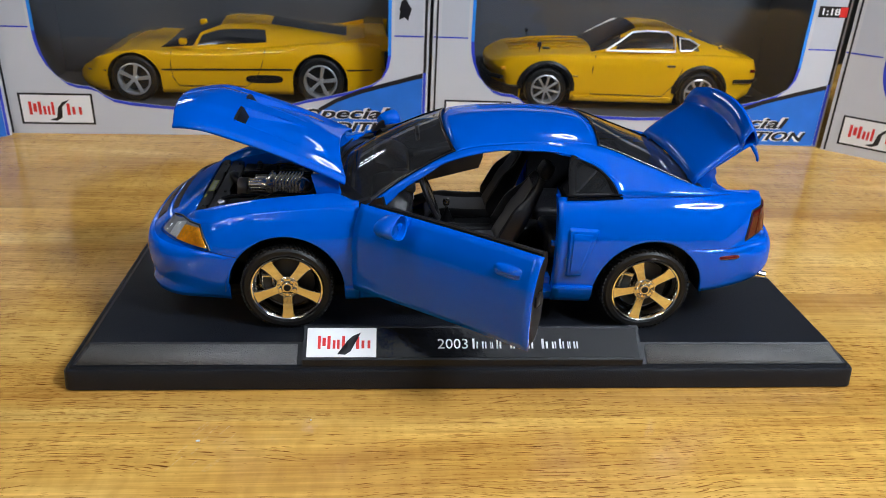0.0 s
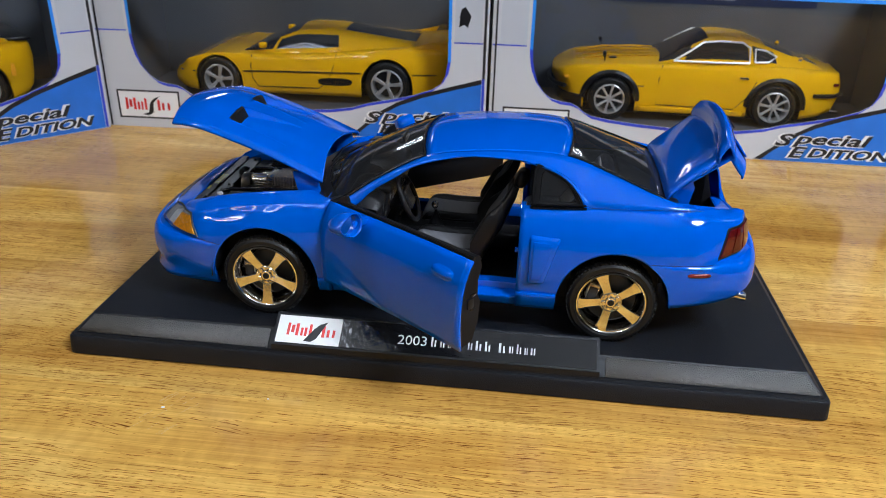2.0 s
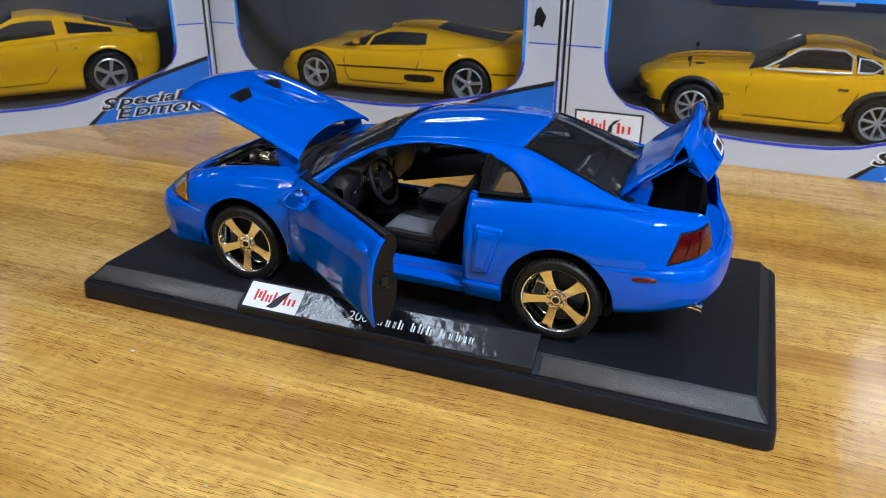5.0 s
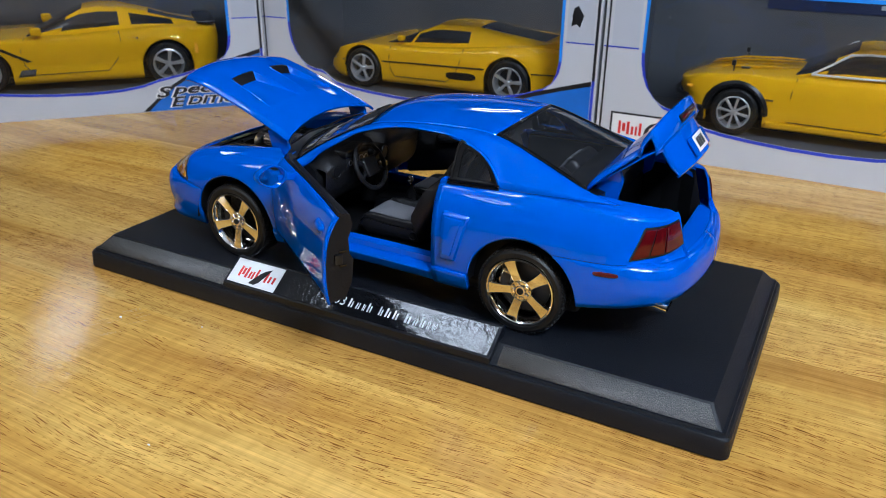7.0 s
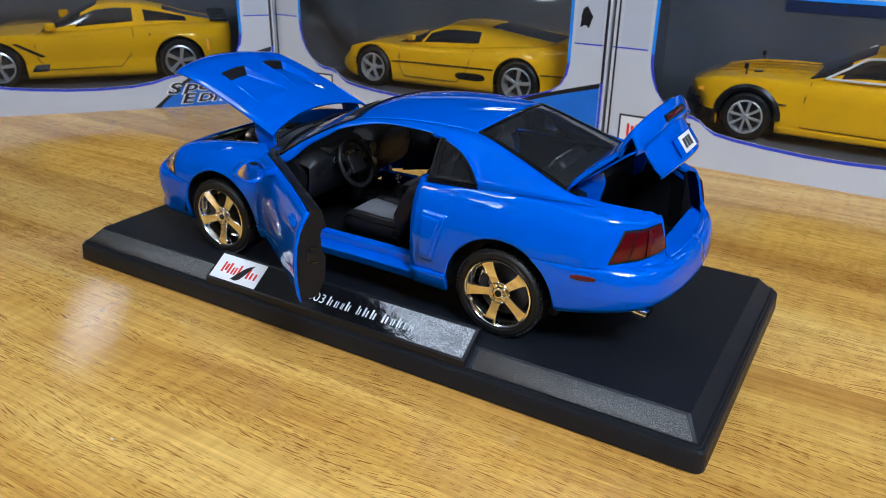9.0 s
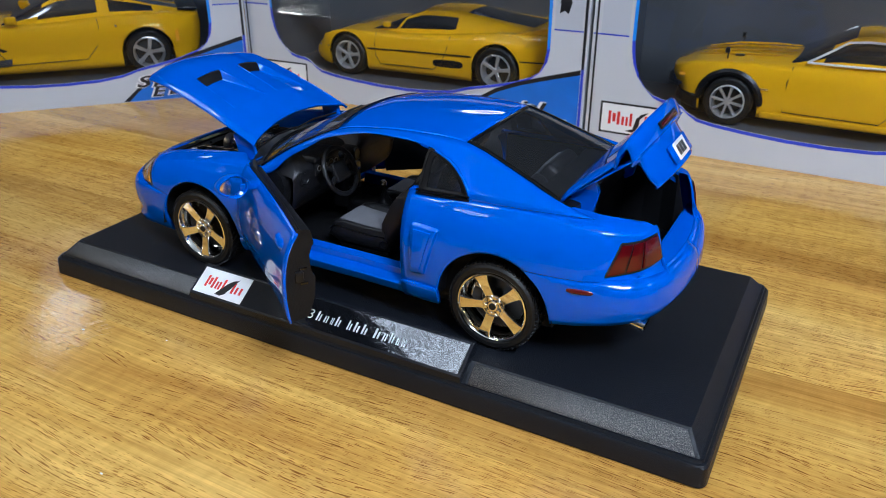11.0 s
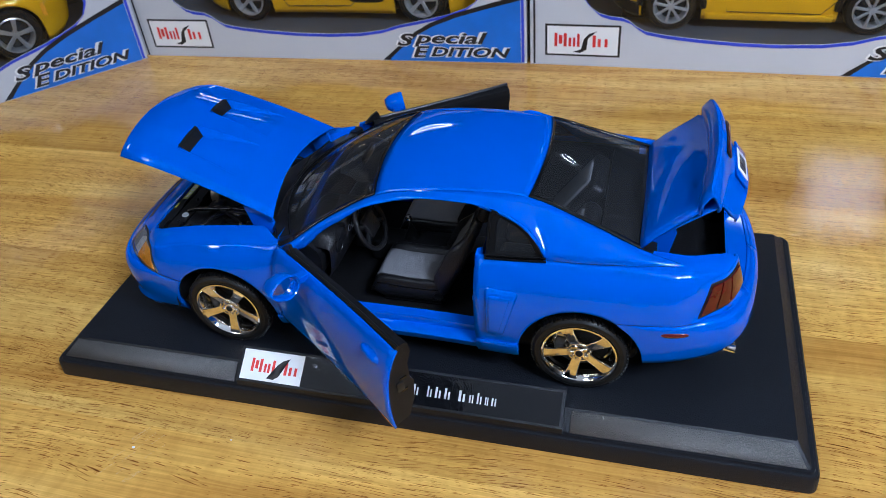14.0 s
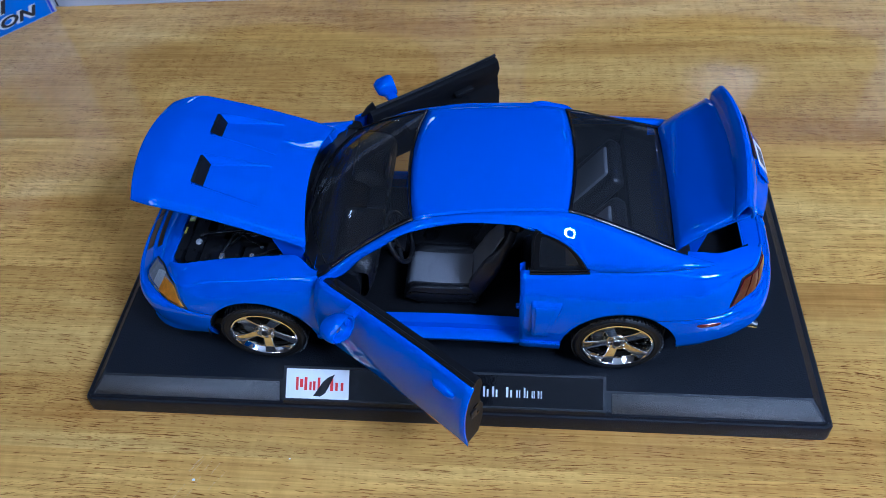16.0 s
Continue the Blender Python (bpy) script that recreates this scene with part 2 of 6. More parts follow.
SILVER = plain("silver_wheel_paint", (0.55, 0.56, 0.58), rough=0.3, metal=0.7, vary=0.05)
STEEL = plain("engine_metal", (0.78, 0.75, 0.69), rough=0.22, metal=0.85, vary=0.25, vary_scale=150)
REFLECTOR = plain("lamp_reflector", (0.42, 0.44, 0.47), rough=0.25, metal=0.2, vary=0.45, vary_scale=420)
PIANO = plain("gloss_black_trim", (0.004, 0.004, 0.0045), rough=0.15, vary=0.1)
DISC = plain("brake_disc_metal", (0.035, 0.035, 0.037), rough=0.45, metal=0.4)
FRAME = plain("black_window_frame", (0.006, 0.006, 0.0065), rough=0.35, spec=0.15, vary=0.1)
TINT = glass("tinted_window_plastic", (0.92, 0.925, 0.935), rough=0.03, haze=0.018)
CLEAR = glass("clear_lens_plastic", (0.85, 0.87, 0.88))
BOXPANE = glass("clear_box_window", (0.90, 0.91, 0.92), rough=0.012, haze=0.003)
AMBER = plain("amber_lens", (1.0, 0.44, 0.02), rough=0.16, coat=1.0, vary=0.45, vary_scale=700)
RED = plain("red_lens", (0.078, 0.0012, 0.0036), rough=0.2, coat=1.0, spec=0.2, vary=0.2, vary_scale=500)
TRIM = plain("bright_silver_trim", (0.72, 0.73, 0.74), rough=0.3, metal=0.2)
WHITEC = plain("white_box_card", (0.55, 0.56, 0.59), rough=0.35, vary=0.02, bump=0.03, bump_scale=200)
GREYC = plain("pale_grey_box_card", (0.48, 0.50, 0.55), rough=0.35, vary=0.02)
BLUEC = plain("blue_printed_card", (0.020, 0.16, 0.62), rough=0.35, vary=0.25, vary_scale=45)
NAVYC = plain("blue_edge_print", (0.035, 0.06, 0.55), rough=0.35, vary=0.05)
SKYC = plain("light_blue_edge_print", (0.03, 0.25, 0.80), rough=0.35, vary=0.05)
BLACKC = plain("black_print", (0.012, 0.012, 0.014), rough=0.35, vary=0.05)
REDC = plain("red_print", (0.70, 0.03, 0.025), rough=0.35, vary=0.05)
WHITEP = plain("white_print", (0.80, 0.80, 0.79), rough=0.4, vary=0.03)
GREYP = plain("grey_print", (0.42, 0.43, 0.45), rough=0.4, vary=0.03)
LETTER = plain("silver_white_letter", (0.62, 0.64, 0.66), rough=0.4, vary=0.02)
BACKC = plain("dark_box_lining", (0.066, 0.07, 0.08), rough=0.5, vary=0.5, vary_scale=12)
PLAQUE = plain("glossy_black_plaque", (0.006, 0.0065, 0.008), rough=0.13, spec=0.8, vary=0.1, bump=0.2, bump_scale=300, deep=0.0010)
WALLP = plain("room_wall_paint", (0.09, 0.088, 0.085), rough=0.8, vary=0.1, vary_scale=2)
CEILP = plain("room_ceiling_paint", (0.28, 0.28, 0.28), rough=0.8, vary=0.05, vary_scale=2)
FLOORP = plain("room_floor", (0.20, 0.16, 0.12), rough=0.5, vary=0.2, vary_scale=3)
SCRATCH = plain("scratched_varnish", (0.62, 0.46, 0.26), rough=0.4, vary=0.1)

# ---- mesh helpers: a mesh is (points in millimetres, faces) ----


def part(name, geo, material, parent=None, label="", smooth=40, thick=0.0, at=None):
    """Links one mesh as one object, under its thing if parent is given."""
    pts, faces = geo
    me = bpy.data.meshes.new(name)
    me.from_pydata([(x * MM, y * MM, z * MM) for x, y, z in pts], [], faces)
    me.validate()
    me.materials.append(material)
    if smooth:
        me.shade_smooth()
        me.set_sharp_from_angle(angle=radians(smooth))
    ob = new(name, me)
    if parent is not None:
        ob.parent = parent
    if at is not None:
        ob.matrix_basis = at
    if label:
        ob["label"] = label
    if thick:
        mod = ob.modifiers.new("thickness", "SOLIDIFY")
        mod.thickness, mod.offset = abs(thick) * MM, -1.0 if thick > 0 else 1.0
    return ob


def same_part(name, source, parent, m=None, label=""):
    """Another object on the same mesh."""
    ob = new(name, source.data)
    ob.parent = parent
    if m is not None:
        ob.matrix_basis = m
    if label:
        ob["label"] = label
    for mod in source.modifiers:
        if mod.type == "SOLIDIFY":
            new_mod = ob.modifiers.new("thickness", "SOLIDIFY")
            new_mod.thickness, new_mod.offset = mod.thickness, mod.offset
    return ob


def thing(name, x, y, z, label, category, group="", turn=0.0):
    ob = new(name)
    ob.empty_display_size = 0.01
    ob.matrix_basis = pose(x * MM, y * MM, z * MM, 0, 0, turn)
    return tagged(ob, label, category, group)


def join(*geos):
    pts, faces = [], []
    for p, f in geos:
        n = len(pts)
        pts += list(p)
        faces += [[i + n for i in q] for q in f]
    return pts, faces


def xf(geo, m):
    """Moves a mesh by a matrix in millimetres."""
    return [tuple(m @ Vector(p)) for p in geo[0]], geo[1]


def shift(geo, x=0, y=0, z=0):
    return [(a + x, b + y, c + z) for a, b, c in geo[0]], geo[1]


def turn(rx=0, ry=0, rz=0, x=0, y=0, z=0):
    return Matrix.LocRotScale((x, y, z), Euler([radians(a) for a in (rx, ry, rz)]), None)


def mirror(geo):
    return [(a, -b, c) for a, b, c in geo[0]], [list(reversed(f)) for f in geo[1]]


def grid(rows, flip=False, closed=False):
    n = len(rows[0])
    pts = [p for r in rows for p in r]
    faces = []
    for i in range(len(rows) - 1):
        for j in range(n if closed else n - 1):
            k = (j + 1) % n
            q = [i * n + j, i * n + k, (i + 1) * n + k, (i + 1) * n + j]
            faces.append(q[::-1] if flip else q)
    return pts, faces


def rbox(x0, x1, y0, y1, z0, z1, r=0.0, seg=2, taper=None):
    """A block with rounded edges; taper(x, y, z) may move its points."""
    bm = bmesh.new()
    bmesh.ops.create_cube(bm, size=1.0)
    for v in bm.verts:
        v.co = Vector(((x0 + x1) / 2 + v.co.x * (x1 - x0), (y0 + y1) / 2 + v.co.y * (y1 - y0), (z0 + z1) / 2 + v.co.z * (z1 - z0)))
        if taper:
            v.co = Vector(taper(*v.co))
    if r:
        bmesh.ops.bevel(bm, geom=bm.edges[:], offset=r, segments=seg, affect="EDGES", profile=0.5)
    bm.verts.index_update()
    out = [tuple(v.co) for v in bm.verts], [[v.index for v in f.verts] for f in bm.faces]
    bm.free()
    return out


def lathe(profile, n=32, axis="y"):
    """Turns (radius, height) pairs round an axis."""
    rows = []
    for r, h in profile:
        row = []
        for i in range(n):
            a = 2 * math.pi * i / n
            c, s = r * math.cos(a), r * math.sin(a)
            row.append({"y": (c, h, s), "z": (c, s, h), "x": (h, c, s)}[axis])
        rows.append(row)
    return grid(rows, closed=True, flip=axis != "y")


def tube(path, r, n=8, closed=False, caps=True):
    """A round bar along a path; r may be a list."""
    path = [Vector(p) for p in path]
    rows = []
    up = Vector((0, 0, 1))
    for i, p in enumerate(path):
        if closed:
            d = path[(i + 1) % len(path)] - path[i - 1]
        else:
            d = path[min(i + 1, len(path) - 1)] - path[max(i - 1, 0)]
        d.normalize()
        a = d.cross(up)
        if a.length < 0.05:
            a = d.cross(Vector((0, 1, 0)))
        a.normalize()
        b = a.cross(d)
        rr = r[i] if isinstance(r, (list, tuple)) else r
        rows.append([tuple(p + rr * (math.cos(2 * math.pi * k / n) * a + math.sin(2 * math.pi * k / n) * b)) for k in range(n)])
    if closed:
        rows.append(rows[0])
    pts, faces = grid(rows, closed=True, flip=True)
    if caps and not closed:
        faces.append(list(range(n)))
        faces.append(list(range(len(pts) - 1, len(pts) - n - 1, -1)))
    return pts, faces


def prism(poly, h0, h1, axis="z"):
    """An outline drawn in a plane, given thickness across it. axis z: (x, y); y: (x, z); x: (y, z)."""
    def at(p, h):
        return {"z": (p[0], p[1], h), "y": (p[0], h, p[1]), "x": (h, p[0], p[1])}[axis]
    n = len(poly)
    pts = [at(p, h0) for p in poly] + [at(p, h1) for p in poly]
    faces = [list(range(n))[::-1], list(range(n, 2 * n))]
    faces += [[i, (i + 1) % n, n + (i + 1) % n, n + i] for i in range(n)]
    bm = bmesh.new()
    vs = [bm.verts.new(p) for p in pts]
    for f in faces:
        bm.faces.new([vs[i] for i in f])
    bmesh.ops.triangulate(bm, faces=[f for f in bm.faces if len(f.verts) > 4])
    bmesh.ops.recalc_face_normals(bm, faces=bm.faces[:])
    bm.verts.index_update()
    out = [tuple(v.co) for v in bm.verts], [[v.index for v in f.verts] for f in bm.faces]
    bm.free()
    return out


def curve(keys, n):
    """n points along a Catmull-Rom curve through keys."""
    k = [np.array(p, float) for p in keys]
    k = [2 * k[0] - k[1]] + k + [2 * k[-1] - k[-2]]
    out = []
    for i in range(n):
        s = i / (n - 1) * (len(keys) - 1)
        j = min(int(s), len(keys) - 2)
        u = s - j
        a, b, c, d = k[j:j + 4]
        out.append(0.5 * (2 * b + (c - a) * u + (2 * a - 5 * b + 4 * c - d) * u * u + (3 * b - a - 3 * c + d) * u ** 3))
    return out


def lerp(keys, x):
    return float(np.interp(x, [k[0] for k in keys], [k[1] for k in keys]))


def smooth01(a, b, x):
    u = min(1.0, max(0.0, (x - a) / (b - a)))
    return u * u * (3 - 2 * u)


def letters(name, text, size, material, parent, m, shear=0.0, depth=0.15, width=None, bold=0.0):
    """Raised or printed writing with the built-in font; sizes in millimetres, along local x, up local y."""
    cu = bpy.data.curves.new(name, "FONT")
    cu.body, cu.size, cu.extrude, cu.shear, cu.offset = text, size * MM, depth * MM, shear, bold * MM
    cu.resolution_u = 3
    ob = new(name, cu)
    dg = bpy.context.evaluated_depsgraph_get()
    me = bpy.data.meshes.new_from_object(ob.evaluated_get(dg))
    bpy.data.objects.remove(ob)
    me.name = name
    if width:
        w = max(v.co.x for v in me.vertices) - min(v.co.x for v in me.vertices)
        for v in me.vertices:
            v.co.x *= width * MM / w
    me.materials.clear()
    me.materials.append(material)
    out = new(name, me)
    out.parent = parent
    out.matrix_basis = m
    return out


# ---- body shells: a plan outline, a section that varies from nose to tail, wheel arches ----


class Shell:
    """The side skin of a car body, from the middle of the nose round to the middle of the tail (y >= 0)."""

    def __init__(self, plan, side, nose, tail, nose_at, tail_at, top, bottom, arches, drop=None, roll=((0, 0),)):
        pts = curve(plan, 900)
        self.xs = np.array([p[0] for p in pts])
        self.ys = np.array([p[1] for p in pts])
        self.xs = np.maximum.accumulate(self.xs) + np.arange(900) * 1e-6
        step = np.hypot(np.diff(self.xs), np.diff(self.ys))
        self.s = np.concatenate([[0], np.cumsum(step)])
        self.length = self.s[-1]
        self.side, self.nose, self.tail = side, nose, tail
        self.nose_at, self.tail_at, self.top, self.bottom, self.arches, self.drop, self.roll = nose_at, tail_at, top, bottom, arches, drop, roll

    def s_of(self, x):
        return float(np.interp(x, self.xs, self.s))

    def plan_at(self, s):
        return float(np.interp(s, self.s, self.xs)), float(np.interp(s, self.s, self.ys))

    def at(self, s, z, off=0.0):
        x, y = self.plan_at(s)
        x1, y1 = self.plan_at(max(0, s - 1.5))
        x2, y2 = self.plan_at(min(self.length, s + 1.5))
        tx, ty = x2 - x1, y2 - y1
        if s < 0.05:
            tx, ty = 0, 1
        if s > self.length - 0.05:
            tx, ty = 0, -1
        l = math.hypot(tx, ty)
        nx, ny = -ty / l, tx / l
        wn, wt = smooth01(*self.nose_at, x), smooth01(*self.tail_at, x)
        d = lerp(self.side, z) * (1 - wn) * (1 - wt) + lerp(self.nose, z) * wn + lerp(self.tail, z) * wt + off
        d -= lerp(self.roll, x) * max(0.0, (z - lerp(self.top, x) + 14) / 14) ** 2
        return (x + nx * d, max(0.0, y + ny * d), z)

    def z_top(self, s):
        x, y = self.plan_at(s)
        z = lerp(self.top, x)
        if self.drop and x > self.drop[0]:
            z = self.drop[2] + (z - self.drop[2]) * smooth01(self.drop[1] - 0.8, self.drop[1] + 0.8, y)
        return z

    def z_bottom(self, s):
        x, _ = self.plan_at(s)
        z = lerp(self.bottom, x)
        for xc, zc, r in self.arches:
            d = abs(x - xc)
            if d < r - 0.12:
                z = max(z, zc + math.sqrt(r * r - d * d))
            elif d < r + 0.3:
                z0 = zc + math.sqrt(r * r - (r - 0.12) ** 2)
                z = max(z, z + (z0 - z) * (r + 0.3 - d) / 0.42)
        return z

    def columns(self, x0, x1, step=3.0):
        """Arc positions between two x, closer at the arches and the ends."""
        xs = set()
        s0, s1 = self.s_of(x0) if x0 > self.xs[0] else 0.0, self.s_of(x1) if x1 < self.xs[-1] else self.length
        n = max(2, int((s1 - s0) / step))
        out = {s0 + (s1 - s0) * i / n for i in range(n + 1)}
        for xc, zc, r in self.arches:
            edge = [xc + sg * (r + 0.3) for sg in (-1, 1)] + [xc - (r - 0.12) * math.cos(math.pi * k / 28) for k in range(29)]
            if xc - r - 4 < x1 and xc + r + 4 > x0:
                out = {s for s in out if abs(self.plan_at(s)[0] - xc) > r + 0.8 or s in (s0, s1)}
                out |= {self.s_of(x) for x in edge if x0 < x < x1}
        if self.drop and x1 > self.drop[0]:
            for y in (-0.8, -0.4, 0, 0.4, 0.8):
                k = np.argmin(np.abs(self.ys - (self.drop[1] + y)) + (self.xs < self.drop[0]) * 999)
                out.add(float(self.s[k]))
        return sorted(out)

    def skin(self, x0, x1, z0=None, z1=None, rows=14, step=3.0, off=0.0):
        out = []
        for s in self.columns(x0, x1, step):
            lo = self.z_bottom(s) if z0 is None else max(z0, self.z_bottom(s))
            hi = self.z_top(s) if z1 is None else z1(self.plan_at(s)[0]) if callable(z1) else z1
            out.append([self.at(s, lo + (hi - lo) * k / rows, off) for k in range(rows + 1)])
        return grid(out)

    def patch(self, corners, off=0.5, n=8, edge=0.25):
        """A pillow-edged panel lying on the skin: corners are (x or arc, z), tl, tr, br, bl; arc positions are given as ('s', value)."""
        def arc(v):
            return v[1] if isinstance(v, tuple) else self.s_of(v)
        tl, tr, br, bl = [(arc(c[0]), c[1]) for c in corners]
        rows = []
        us = [0, 0.03] + [k / n for k in range(1, n)] + [0.97, 1]
        for v in us:
            row = []
            for u in us:
                s = (tl[0] * (1 - u) + tr[0] * u) * (1 - v) + (bl[0] * (1 - u) + br[0] * u) * v
                z = (tl[1] * (1 - u) + tr[1] * u) * (1 - v) + (bl[1] * (1 - u) + br[1] * u) * v
                rim = u in (0, 1) or v in (0, 1)
                row.append(self.at(s, z, -edge if rim else off))
            rows.append(row)
        return grid(rows)


    def pad(self, corners, off, soft=1.6, n=22, round_=2.0):
        """A raised panel whose sides slope up to a flat top and whose corners are rounded: corners (x, z) tl, tr, br, bl."""
        tl, tr, br, bl = [(self.s_of(c[0]), c[1]) for c in corners]
        wide, tall = abs(tr[0] - tl[0]), abs(tl[1] - bl[1])
        rows = []
        for i in range(n + 1):
            v = 0.5 - 0.5 * math.cos(math.pi * i / n)
            row = []
            for j in range(n + 1):
                u = 0.5 - 0.5 * math.cos(math.pi * j / n)
                s = (tl[0] * (1 - u) + tr[0] * u) * (1 - v) + (bl[0] * (1 - u) + br[0] * u) * v
                z = (tl[1] * (1 - u) + tr[1] * u) * (1 - v) + (bl[1] * (1 - u) + br[1] * u) * v
                du, dv = min(u, 1 - u) * wide, min(v, 1 - v) * tall
                if du < round_ and dv < round_:
                    d = round_ - math.hypot(round_ - du, round_ - dv)
                else:
                    d = min(du, dv)
                row.append(self.at(s, z, -0.6 if d < 0 else -0.3 + (off + 0.3) * smooth01(0, soft, d)))
            rows.append(row)
        return grid(rows)

    def pill(self, xc, zc, rx, rz, off, edge=-0.3, slope=0.0):
        """A rounded oval swelling on the skin."""
        rows = []
        for k in (1.0, 0.94, 0.84, 0.68, 0.45, 0.2, 0.02):
            lift = edge + (off - edge) * (1 - k ** 4)
            ring = []
            for i in range(32):
                a = 2 * math.pi * i / 32
                c, q = math.cos(a), math.sin(a)
                ux = math.copysign(abs(c) ** 0.6, c) * rx * k
                uz = math.copysign(abs(q) ** 0.7, q) * rz * k
                ring.append(self.at(self.s_of(xc + ux), zc + uz + slope * ux, lift))
            rows.append(ring)
        return grid(rows, closed=True)


# ---- the unseen room and the table ----


def slab(name, x0, x1, y0, y1, z0, z1, material, label, category):
    ob = part(name, rbox(x0, x1, y0, y1, z0, z1), material, smooth=0)
    return tagged(ob, label, category, kind="structure")


# The room is made up; dark walls and ceiling keep reflections low.
slab("floor", -4500, 4500, -4000, 5200, -790, -750, FLOORP, "unseen brown room floor below the table", "floor")
slab("ceiling", -4500, 4500, -4000, 5200, 1600, 1640, CEILP, "unseen grey ceiling added to close the room", "ceiling")
slab("wall_north", -4500, 4500, 5200, 5300, -790, 1640, WALLP, "unseen dark wall added to close the room", "wall")
slab("wall_south", -4500, 4500, -4100, -4000, -790, 1640, WALLP, "unseen dark wall added to close the room", "wall")
slab("wall_west", -4600, -4500, -4100, 5300, -790, 1640, WALLP, "unseen dark wall added to close the room", "wall")
slab("wall_east", 4500, 4600, -4100, 5300, -790, 1640, WALLP, "unseen dark wall added to close the room", "wall")


def table():
    t = thing("wooden_table", 0, 10, 0, "varnished golden-brown wooden table with dark grain and worn gloss", "table")
    # the top is glued up from long boards, their joints barely open
    top = part("tabletop", rbox(-815, 815, -588, 588, -32, -6, 3, 2), WOOD, t)
    board = None
    for k in range(12):
        geo = rbox(-820, 820, -49.0, 49.0, -10, 0)
        m = pose(0, (-539 + 98 * k) * MM, 0)
        if board is None:
            board = part("board", geo, WOOD, top, at=m, smooth=0)
        else:
            same_part("board", board, top, m)
    # pale flecks stuck to the varnish and a few fine scratches
    rng = random.Random(3)
    for fx, fy, fr in ((-98, -109, 0.9), (-141, -164, 0.5), (-18, -166, 0.5), (-60, -98, 0.35), (150, -128, 0.4)):
        loop = [(fx + fr * rng.uniform(0.6, 1.5) * math.cos(k * 0.9), fy + fr * rng.uniform(0.4, 0.8) * math.sin(k * 0.9)) for k in range(7)]
        part("paint_fleck", prism(loop, 0.01, 0.22), WHITEP, t, smooth=0)
    for k in range(16):
        sx, sy = -96 + rng.uniform(-14, 16), -115 + rng.uniform(-10, 10)
        ln = rng.uniform(2.5, 8)
        part("scratch", tube([(sx, sy, 0.0), (sx + ln * 0.25, sy + ln * 0.5, 0.008), (sx + ln * 0.55, sy + ln, 0.0)], 0.035, 4), SCRATCH, t)
    leg = part("leg", rbox(-35, 35, -35, 35, -750, -32.5, 4), WOOD, t, at=pose(-0.74, -0.5, 0))
    for x, y in ((0.74, -0.5), (-0.74, 0.5), (0.74, 0.5)):
        same_part("leg", leg, t, pose(x, y, 0))


table()


# ---- the display base under the blue car ----
BASE_Z = 15.5


def display_base():
    b = thing("display_base", 1.6, 0, 0, "black plastic display base with stepped sloping edges", "display base")

    def shell(levels, cap):
        rows = [round_rect(*l) for l in levels]
        pts, faces = grid(rows, closed=True)
        n = len(rows[0])
        if cap:
            faces.append(list(range(len(pts) - n, len(pts))))
        return pts, faces

    def round_rect(hx, y0, y1, z, r):
        out = []
        for cx, cy, a0 in ((hx - r, y0 + r, -90), (hx - r, y1 - r, 0), (-hx + r, y1 - r, 90), (-hx + r, y0 + r, 180)):
            for k in range(5):
                a = radians(a0 + 22.5 * k)
                out.append((cx + r * math.cos(a), cy + r * math.sin(a), z))
        return out

    part("rim", shell([(152.6, -67.4, 65.4, 0, 3), (155.4, -69.8, 67.5, 0.6, 3.5), (155.0, -69.5, 67.2, 7.6, 3.5), (154.2, -68.9, 66.6, 8.6, 3), (153.4, -68.1, 66.0, 8.7, 2.5), (153.1, -67.7, 65.7, 9.7, 2.2), (152.6, -67.2, 65.2, 9.7, 2)], True), BLACKP, b, smooth=30)
    # raised top with sloping sides; the front slope is a grained inlay
    part("top_plate", shell([(152.3, -67.0, 64.5, 9.4, 1.0), (147.4, -60.2, 59.5, 15.1, 1.0), (147.0, -59.7, 59.2, 15.5, 0.8)], True), BLACKP, b, smooth=20)
    for name, x0, x1, xa, xb in (("front_slope_panel", -150.5, -68.5, -146.0, -68.5), ("front_slope_panel", 69.2, 150.5, 69.2, 146.0)):
        rows = []
        for k in range(3):
            u = k / 2
            y, z = -66.7 + (60.5 - 66.7) * -u, 9.75 + (14.95 - 9.75) * u
            rows.append([(x0 + (xa - x0) * u, y - 0.25, z + 0.25), (x1 + (xb - x1) * u, y - 0.25, z + 0.25)])
        part(name, grid(rows), BLACKT, b, "grained black slope", thick=0.4)
    return b


display_base()


